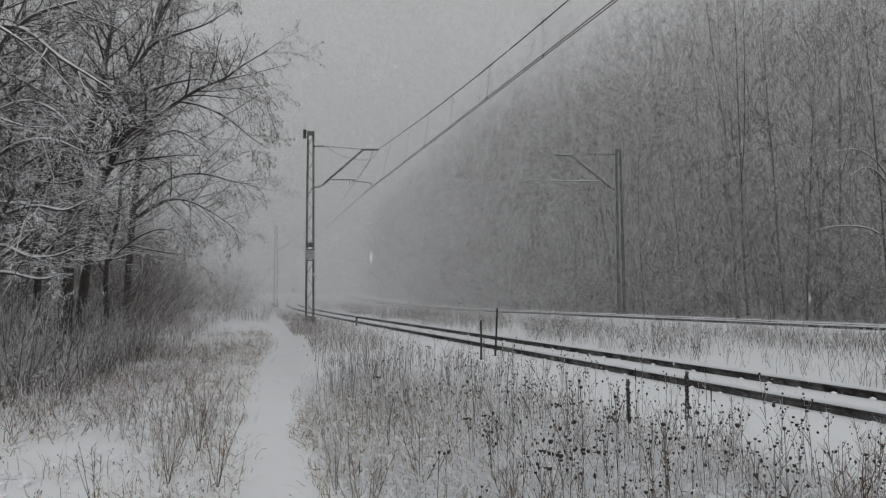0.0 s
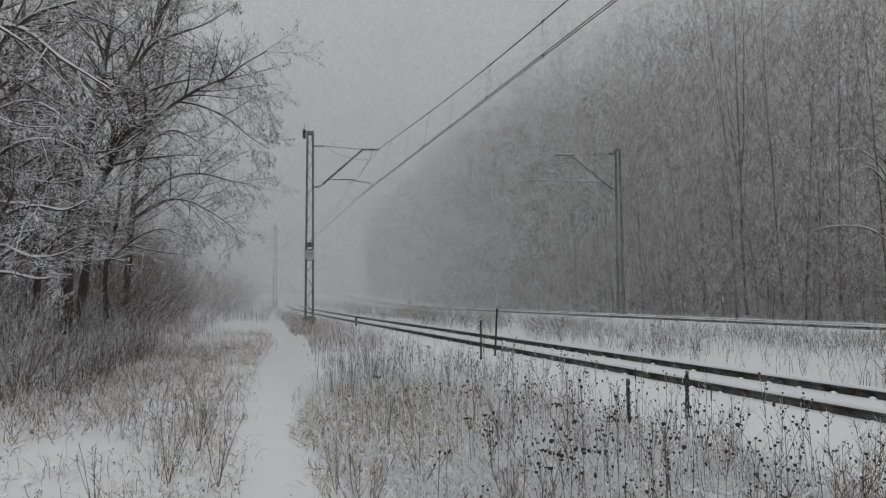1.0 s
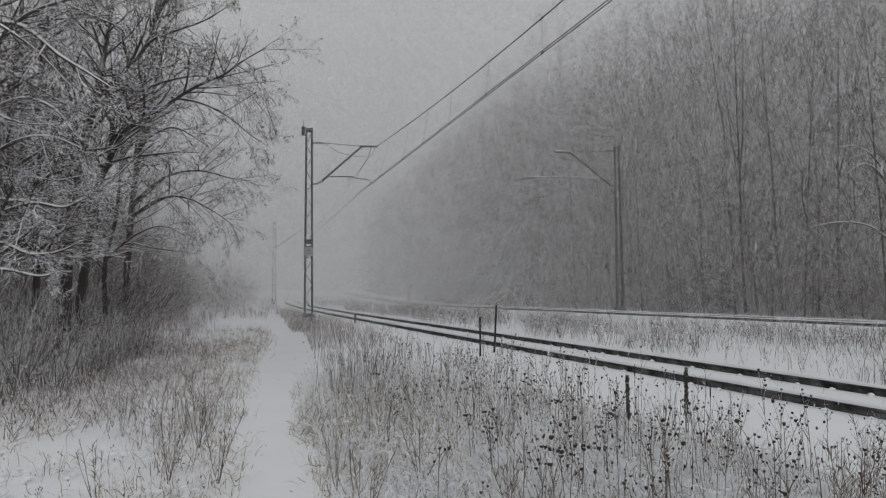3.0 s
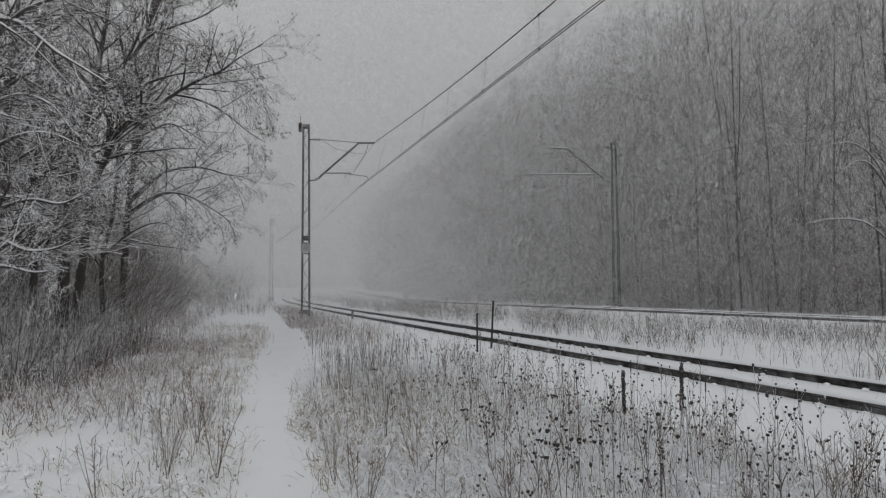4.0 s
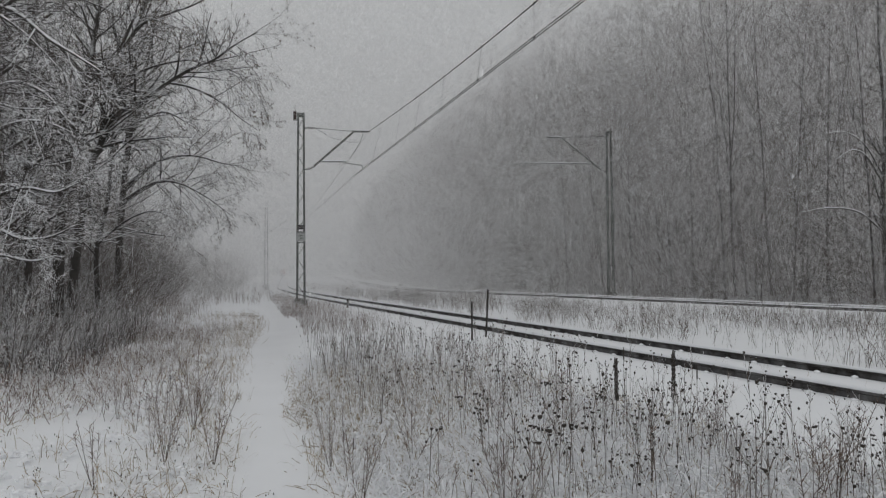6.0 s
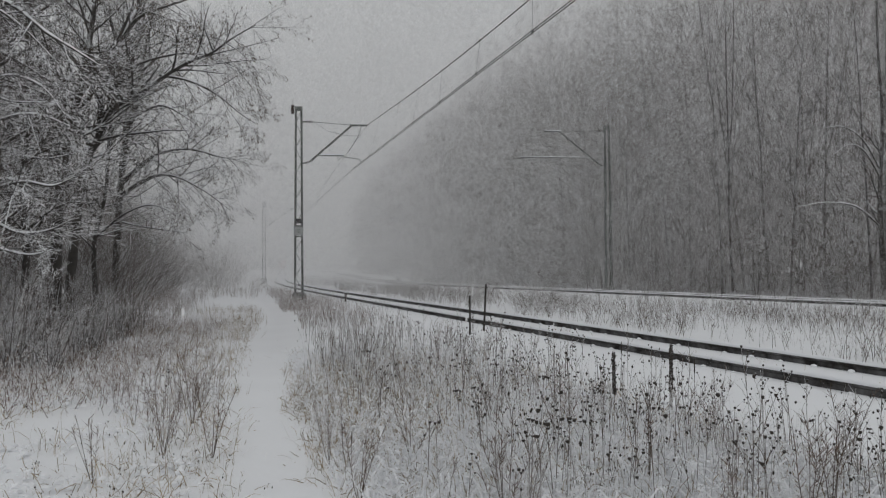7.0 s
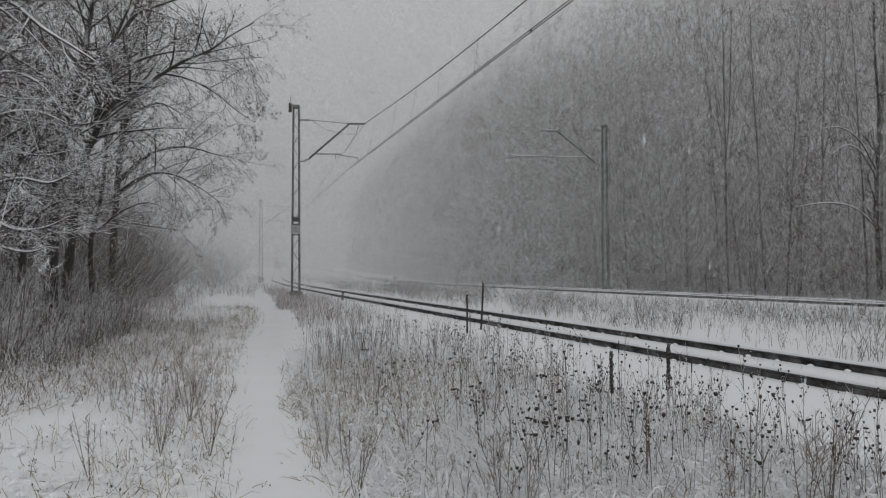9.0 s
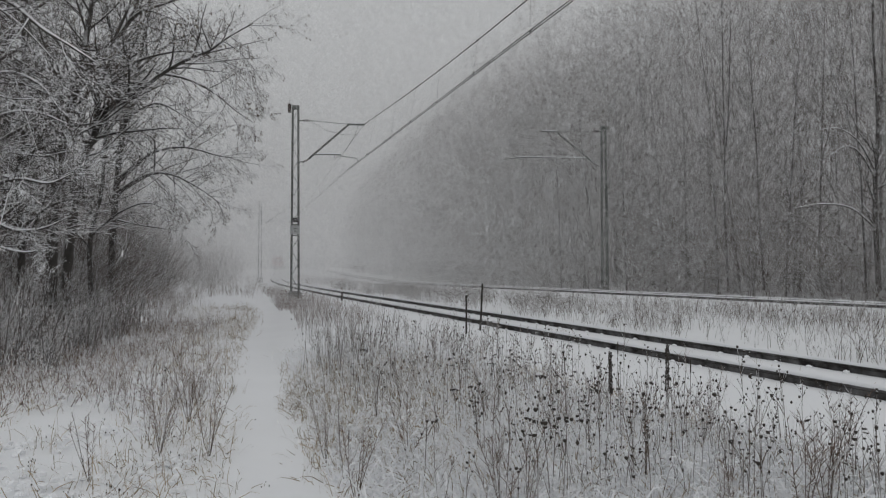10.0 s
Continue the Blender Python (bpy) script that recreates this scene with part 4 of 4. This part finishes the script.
def make_grass():
    rng = random.Random(41)
    random.seed(41)
    # tawny matted grass right of the path
    b, hd = Build(), Build()
    for i in range(460):
        y, x = rng.gauss(9.8, 1.7), rng.gauss(-0.75, 0.75)
        if i % 4 == 0:
            y = rng.uniform(5.0, 15)
            x = path_x(y) + 0.45 + abs(rng.gauss(0, 1.6))
        if y < 4.5 or x < path_x(y) + 0.45:
            continue
        if off_track(1, x, y) > -2.8:
            continue
        for _ in range(rng.randint(22, 44) if i % 4 else rng.randint(8, 14)):
            p = Vector((x + rng.gauss(0, 0.14), y + rng.gauss(0, 0.14), 0))
            p.z = ground_z(p.x, p.y) - 0.02
            stalk(b, None, p, rng.uniform(0.08, 0.30), rng, rng.choice((0.6, 1.2, 2.2)), 0.0038)
    stuff("grass", "tawny dead grass matted under thin snow", "grass", b, STRAW)
    # upright stems of the same patch
    b, hd = Build(), Build()
    for i in range(420):
        y = rng.uniform(7.0, 20)
        x = path_x(y) + 0.9 + abs(rng.gauss(0, 1.7))
        if i % 2:
            x, y = rng.gauss(-1.40, 0.36), rng.gauss(12.3, 0.9)
        if off_track(1, x, y) > -2.5:
            continue
        p = Vector((x, y, ground_z(x, y) - 0.02))
        stalk(b, hd, p, rng.uniform(0.4, 0.95), rng, 0.12, 0.0045, 0.008 if rng.random() < 0.5 else 0, rng.randint(0, 3))
    stuff("stalk_thicket", "thicket of upright dry stalks beside the path", "grass", b, STALK, hd, HEAD)
    # meadow stems all over the verge
    b, hd = Build(), Build()
    for _ in range(500):
        y = 3.8 + 20 * rng.random() ** 1.2
        x = rng.uniform(path_x(y) + 2.2, track_x(1, y) - 2.0)
        if off_track(1, x, y) > -2.6:
            continue
        p = Vector((x, y, ground_z(x, y) - 0.02))
        stalk(b, hd, p, rng.uniform(0.2, 0.7), rng, 0.22, 0.003, 0.007 if rng.random() < 0.4 else 0, rng.randint(0, 3))
    stuff("meadow_stems", "thin dead meadow stems poking through snow", "grass", b, STALK, hd, HEAD)
    # slim seeded stems, the bulk of the verge
    b, hd = Build(), Build()
    for _ in range(850):
        y = 4.4 + 10.5 * rng.random() ** 1.3
        x = rng.uniform(path_x(y) + 1.6, track_x(1, y) - 2.2)
        if off_track(1, x, y) > -2.7 or rng.random() > 0.25 + 0.75 * min(1, max(0, (x + 1.0) / 1.8)):
            continue
        p = Vector((x, y, ground_z(x, y) - 0.02))
        stalk(b, hd, p, rng.uniform(0.3, 0.72), rng, 0.16, 0.0024, rng.uniform(0.006, 0.012), rng.randint(0, 2))
    stuff("seeded_stems", "slim dead stems tipped with small dark seed heads", "weeds", b, STALK, hd, HEAD)
    # low snowy litter near the camera
    b = Build()
    for _ in range(9500):
        y = 3.6 + 8 * rng.random() ** 1.2
        x = rng.uniform(path_x(y) + 0.36 + 0.3 * noise.noise(Vector((y * 1.1, 0, 2))), track_x(1, y) - 2.4)
        if off_track(1, x, y) > -2.9:
            continue
        p = Vector((x, y, ground_z(x, y) - 0.01))
        stalk(b, None, p, rng.uniform(0.08, 0.30), rng, rng.choice((0.5, 1.2, 2.2)), 0.004)
    stuff("grass_litter", "bent grass half buried in snow", "grass", b, STRAW)
    b = Build()
    for _ in range(9000):
        y = 4.2 + 16 * rng.random() ** 1.3
        o = 0.36 + 5.7 * rng.random()
        x = path_x(y) - o
        # bare snow between the strip along the path and the brush
        if noise.noise(Vector((x * 0.9, y * 0.6, 11))) < -0.10 + (0.34 if o > 1.5 and y < 9.5 else 0):
            continue
        p = Vector((x, y, ground_z(x, y) - 0.01))
        stalk(b, None, p, rng.uniform(0.06, 0.26), rng, rng.choice((0.6, 1.4, 2.5)), 0.004)
    stuff("grass_litter", "snow-coated dead grass beside the path", "grass", b, STRAW)
    # snowy brushwood further to the left
    b, hd = Build(), Build()
    for _ in range(5200):
        y = rng.uniform(8.2, 22)
        x = path_x(y) - 1.4 - 5.5 * rng.random() ** 0.8
        if noise.noise(Vector((x * 0.45, y * 0.4, 13))) < -0.15 + 0.4 * max(0, (10 - y) / 2):
            continue
        p = Vector((x, y, ground_z(x, y) - 0.02))
        stalk(b, hd, p, rng.uniform(0.2, 0.6), rng, 0.6, 0.005, 0.010 if rng.random() < 0.15 else 0, rng.randint(3, 6))
    stuff("brushwood", "tangled brown brushwood sprinkled with snow", "brush", b, RUST, hd, RUST)
    # grass bent flat and coated with snow
    b = Build()
    for _ in range(9500):
        y = 4.0 + 10 * rng.random() ** 1.3
        x = rng.uniform(path_x(y) + 0.5, track_x(1, y) - 3.0)
        if off_track(1, x, y) > -3.2:
            continue
        p = Vector((x, y, ground_z(x, y) - 0.01))
        stalk(b, None, p, rng.uniform(0.12, 0.38), rng, rng.choice((0.7, 1.2, 2.0)), rng.uniform(0.005, 0.011))
    for _ in range(5500):
        y = 4.0 + 3.4 * rng.random()
        x = rng.uniform(path_x(y) + 0.7, track_x(1, y) - 3.0)
        if noise.noise(Vector((x * 1.3, y * 1.3, 31))) < -0.15:
            continue
        p = Vector((x, y, ground_z(x, y) - 0.01))
        stalk(b, None, p, rng.uniform(0.10, 0.34), rng, rng.choice((1.2, 2.0, 3.0)), rng.uniform(0.003, 0.007))
    stuff("snowy_grass", "bent grass thickly coated with snow", "grass", b, SNOW_CAP)
    # left of the path: loose tufts
    b, hd = Build(), Build()
    for _ in range(520):
        y = 4.6 + 26 * rng.random() ** 1.3
        o = 0.42 + abs(rng.gauss(0, 1.8))
        x = path_x(y) - o
        if o > 1.5 and y < 9.5 and rng.random() < 0.75:
            continue
        for _ in range(rng.randint(4, 15)):
            p = Vector((x + rng.gauss(0, 0.12), y + rng.gauss(0, 0.12), 0))
            p.z = ground_z(p.x, p.y) - 0.02
            stalk(b, hd, p, rng.uniform(0.08, 0.40), rng, rng.choice((0.2, 0.7, 1.4)), 0.0035, 0.007 if rng.random() < 0.15 else 0, rng.randint(0, 2))
    stuff("tufts", "loose tufts of dead grass on the snow", "grass", b, STRAW, hd, HEAD)
    # tall rust-brown reeds under the trees
    b, hd = Build(), Build()
    for _ in range(4800):
        y = rng.uniform(8.5, 42)
        x = path_x(y) - 3.3 - (6.5 * rng.random() ** 1.15) * (1 + y / 60)
        edge = -(x - path_x(y)) - 3.6
        p = Vector((x + rng.gauss(0, 0.3), y, 0))
        p.z = ground_z(p.x, p.y) - 0.02
        stalk(b, hd, p, rng.uniform(0.25, 0.65) + max(0, min(0.9, edge * 0.35)), rng, 0.2, 0.006, 0.016 if rng.random() < 0.4 else 0, rng.randint(0, 2))
    stuff("reeds", "rust-brown dead stems massed under the trees", "reeds", b, RUST, hd, RUST)
    # thicket round the mast's foot and along the path's far end
    b, hd = Build(), Build()
    for _ in range(2100):
        y = rng.uniform(20, 50)
        x = path_x(y) + 0.9 + 2.6 * rng.random() ** 1.2
        if off_track(1, x, y) > -2.2:
            continue
        p = Vector((x, y, ground_z(x, y) - 0.02))
        stalk(b, hd, p, rng.uniform(0.25, 0.80), rng, 0.35, 0.005, 0.010 if rng.random() < 0.25 else 0, rng.randint(1, 4))
    for _ in range(900):
        x, y = rng.gauss(M1[0], 0.9), rng.uniform(28.5, 32.5)
        if off_track(1, x, y) > -1.9 or x < path_x(y) + 0.5:
            continue
        p = Vector((x, y, ground_z(x, y) - 0.02))
        stalk(b, hd, p, rng.uniform(0.25, 0.75), rng, 0.5, 0.005, 0.010 if rng.random() < 0.2 else 0, rng.randint(3, 6))
    stuff("brush", "greyish dead brush round the foot of the mast", "brush", b, RUST, hd, RUST)
    # the strip between the two tracks
    b, hd = Build(), Build()
    for _ in range(15000):
        y = 9 + 52 * rng.random() ** 1.5
        x1, x2 = track_x(1, y) + 2.6, track_x(2, y) - 3.2
        if x2 - x1 < 1:
            continue
        f = rng.random()
        x = x1 + (x2 - x1) * (0.06 + 0.80 * f)
        if noise.noise(Vector((x * 0.30, y * 0.22, 7))) < 0.0 and rng.random() < 0.8:
            continue
        p = Vector((x, y, ground_z(x, y) - 0.02))
        stalk(b, hd, p, rng.uniform(0.25, 0.95), rng, 0.4, 0.0050, 0.010 if rng.random() < 0.15 else 0, rng.randint(3, 6))
    stuff("wasteland_weeds", "grey-brown dead weeds between the two tracks", "weeds", b, STALK, hd, HEAD)
    # clods of snow caught in the grass
    b = Build()
    for _ in range(7500):
        y = 3.9 + 11 * rng.random() ** 1.7
        x = rng.uniform(path_x(y) - 5, track_x(1, y) - 2.6)
        if abs(x - path_x(y)) < 0.6 or off_track(1, x, y) > -2.8 or noise.noise(Vector((x * 0.8, y * 0.8, 21))) < 0:
            continue
        r = rng.uniform(0.008, 0.035)
        b.blob((x, y, ground_z(x, y) + rng.uniform(0, 0.10)), r * 1.3, r * 0.8, 2, 5, 0.35, rng)
    stuff("snow_clods", "small clods of snow caught in dead grass", "snow", b, SNOW_CAP)
    b, hd = Build(), Build()
    for _ in range(3600):
        y = rng.uniform(42, 125)
        if rng.random() < 0.6:
            x1, x2 = track_x(1, y) + 2.4, track_x(2, y) - 2.6
        else:
            x1, x2 = track_x(1, y) - 9, track_x(1, y) - 2.6
        if x2 - x1 < 0.5:
            continue
        x = rng.uniform(x1, x2)
        if noise.noise(Vector((x * 0.2, y * 0.1, 17))) < -0.1:
            continue
        p = Vector((x, y, ground_z(x, y) - 0.02))
        stalk(b, None, p, rng.uniform(0.3, 0.95), rng, 0.3, 0.010, 0, rng.randint(2, 5))
    stuff("far_brush", "dull brown brush between the distant tracks", "brush", b, RUST)
    # tufts among the sleepers
    b = Build()
    for _ in range(160):
        y = rng.choice((16.5, 11.0, 8.4)) + rng.gauss(0, 0.5)
        d = track_dir(1, y)
        x = track_x(1, y) + rng.uniform(-0.5, 0.45)
        p = Vector((x, y, ground_z(x, y)))
        stalk(b, None, p, rng.uniform(0.06, 0.18), rng, 0.8, 0.003)
    stuff("track_grass", "wisps of dead grass between the rails", "grass", b, STRAW)


make_grass()


# ---- small posts along the track ----
def make_post(label, x, y, h, r, lean):
    t = thing("marker_post", label, "post", "posts beside the track", m=pose(x, y, ground_z(x, y) - 0.05, 0, lean, 0))
    b = Build()
    b.tube([Vector((0, 0, 0)), Vector((0.004, 0, h * 0.5)), Vector((0, 0, h))], [r * 1.1, r, r * 0.95], 7, True)
    part("shaft", b, POST, t)
    c = Build()
    c.blob((0, 0, h + r * 0.25), r * 1.05, r * 0.6, 2, 7)
    part("snow_cap", c, SNOW_CAP, t)


make_post("thin dark leaning stake in the snow", 1.24, 17.0, 1.22, 0.024, 3)
make_post("short dark stake beside the rail", 0.87, 16.4, 0.98, 0.022, 0)
make_post("stubby dark marker by the far rails", -4.15, 33.0, 0.48, 0.055, 0)


# ---- the train ----
def make_train():
    t = thing("locomotive", "oncoming locomotive with three lit headlights", "locomotive")
    b = Build()
    b.box((0, 8.2, 2.35), (2.9, 15.4, 2.1))
    b.box((0, 8.2, 3.62), (2.6, 15.0, 0.46))
    b.box((0, 0.42, 1.75), (2.8, 0.5, 1.2))
    part("body", b, LOCO_RED, t, "dull red body")
    b = Build()
    b.box((0, 8.2, 1.12), (2.8, 16.2, 0.4))
    part("frame", b, LOCO_GREY, t)
    for y in (3.6, 12.8):
        b = Build()
        b.box((0, y, 0.62), (2.3, 3.6, 0.5))
        g = part("bogie", b, LOCO_GREY, t)
        for dy in (-1.2, 1.2):
            c = Build()
            for s in (-0.75, 0.75):
                c.tube([Vector((s - 0.06, y + dy, 0.5)), Vector((s + 0.06, y + dy, 0.5))], [0.5, 0.5], 14, True)
            part("wheelset", c, RAIL, g)
    for x in (-0.68, 0.68):
        b = Build()
        b.box((x, 0.475, 2.95), (1.05, 0.04, 0.75))
        part("windscreen", b, GLASS_DARK, t)
        b = Build()
        b.tube([Vector((x * 1.3, 0.18, 1.05)), Vector((x * 1.3, -0.3, 1.05))], [0.1, 0.2], 10, True)
        part("buffer", b, LOCO_GREY, t)
    for x, z, m, r in ((-0.92, 1.62, LAMP_TOP, 0.12), (0.92, 1.62, LAMP, 0.15), (0.0, 3.80, LAMP_TOP, 0.10)):
        b = Build()
        b.tube([Vector((x, 0.30, z)), Vector((x, 0.10, z)), Vector((x, 0.08, z))], [r + 0.04, r + 0.04, r], 12, True)
        h = part("headlight", b, LOCO_GREY, t)
        c = Build()
        c.tube([Vector((x, 0.09, z)), Vector((x, 0.06, z)), Vector((x, 0.04, z))], [r * 0.95, r * 0.9, r * 0.5], 12, True)
        part("lens", c, m, h, "lit lens")
    return t


TRAIN = make_train()


# ---- falling snow, and threads that stand in for haze ----
def haze_mesh(name, tri):
    n = len(tri)
    me = bpy.data.meshes.new(name)
    me.vertices.add(n * 3)
    me.vertices.foreach_set("co", tri.reshape(-1).astype(np.float32))
    me.loops.add(n * 3)
    me.loops.foreach_set("vertex_index", np.arange(n * 3, dtype=np.int32))
    me.polygons.add(n)
    me.polygons.foreach_set("loop_start", np.arange(0, n * 3, 3, dtype=np.int32))
    me.update(calc_edges=True)
    me.materials.append(FLAKE_HAZE)
    return me


RS = np.random.RandomState(77)


def haze_threads(d0, d1, fall, thread, tall, share):
    """Hair-thin white threads, lying any way, that stand in for snow haze in a depth range, share: how much of the view
    they cover per metre, thinning out with height; the drop of the clip is added above.
    """
    out = []
    for d in np.arange(d0, d1, (d1 - d0) / 24):
        dd = (d1 - d0) / 24
        top = min(0.50 * d + 3.0, 34.0)
        half = radians(37)
        vol = 2 * half * d * dd * (top + fall)
        h = min(tall * d / 1230.0, 6.0)
        w = thread / h * (d / 1230.0) ** 2
        n = int(share * vol / (0.64 * w * h))
        a = RS.uniform(-half, half, n)
        r = d + RS.uniform(0, dd, n)
        z = RS.uniform(-h, top + fall, n)
        keep = RS.uniform(0, 1, n) < np.clip(1.25 - 0.55 * (z / 34.0), 0, 1)
        a, r, z = a[keep], r[keep], z[keep]
        c = np.stack([r * np.sin(a), r * np.cos(a), z], 1)
        n = len(c)
        u = RS.normal(size=(n, 3)) * np.array([0.8, 0.8, 0.8]) + np.array([0.05, 0, 0.35])
        u /= np.linalg.norm(u, axis=1)[:, None]
        s = np.cross(u, RS.normal(size=(n, 3)))
        s /= np.linalg.norm(s, axis=1)[:, None]
        q = RS.uniform(0.6, 1.4, n)[:, None]
        out.append(np.stack([c + s * w * q, c - s * w * q, c + u * h * q], 1))
    return np.concatenate(out)


FALLS = []


def make_snowfall():
    # haze built as shape: four depth bands of threads thinner than a pixel
    for d0, d1, v, th, tall, share in ((22, 45, 1.3, 2.6, 60, 0.0060), (45, 80, 1.3, 6.4, 90, 0.0360), (80, 120, 1.3, 6.4, 90, 0.0220), (120, 235, 1.3, 6.8, 90, 0.0080)):
        ob = new("snow_haze", haze_mesh("snow_haze", haze_threads(d0, d1, v * 10, th, tall, share)))
        tagged(ob, "hair-thin white threads standing in for snow haze over the distance", "falling snow", "falling snow", "stuff")
        FALLS.append((ob, v, -0.15))
    rng = random.Random(9)
    for k, v in enumerate((1.5, 1.75, 2.0, 2.3)):
        b = Build()
        for _ in range(4200):
            y = 2.2 + 38 * rng.random() ** 0.8
            p = (rng.uniform(-0.8 * y - 2, 0.8 * y + 2), y, rng.uniform(0, 3 + 0.45 * y + v * 10))
            r = rng.uniform(0.0035, 0.008) * (1 + y / 45)
            b.blob(p, r, r * rng.uniform(1.0, 2.6), 1, 5, 0.25, rng)
        ob = new("snowflakes", b.mesh("snowflakes", FLAKE_HAZE))
        tagged(ob, "large wet snowflakes falling close by", "falling snow", "falling snow", "stuff")
        FALLS.append((ob, v, -0.12 - 0.08 * k))


make_snowfall()


# ---- what moves ----
def motions():
    rows = []
    for i in range(11):
        y = 200 + 15.0 * (10 - i)
        d = track_dir(1, y)
        rows.append((i, pose(track_x(1, y), y, RAIL_Z + rise(y), 0, 0, -math.degrees(math.atan2(d.x, d.y)))))
    walk(TRAIN, rows)
    for ob, v, drift in FALLS:
        walk(ob, [(t, pose(drift * t, 0, -v * t)) for t in (0, 2.5, 5, 7.5, 10)])


motions()
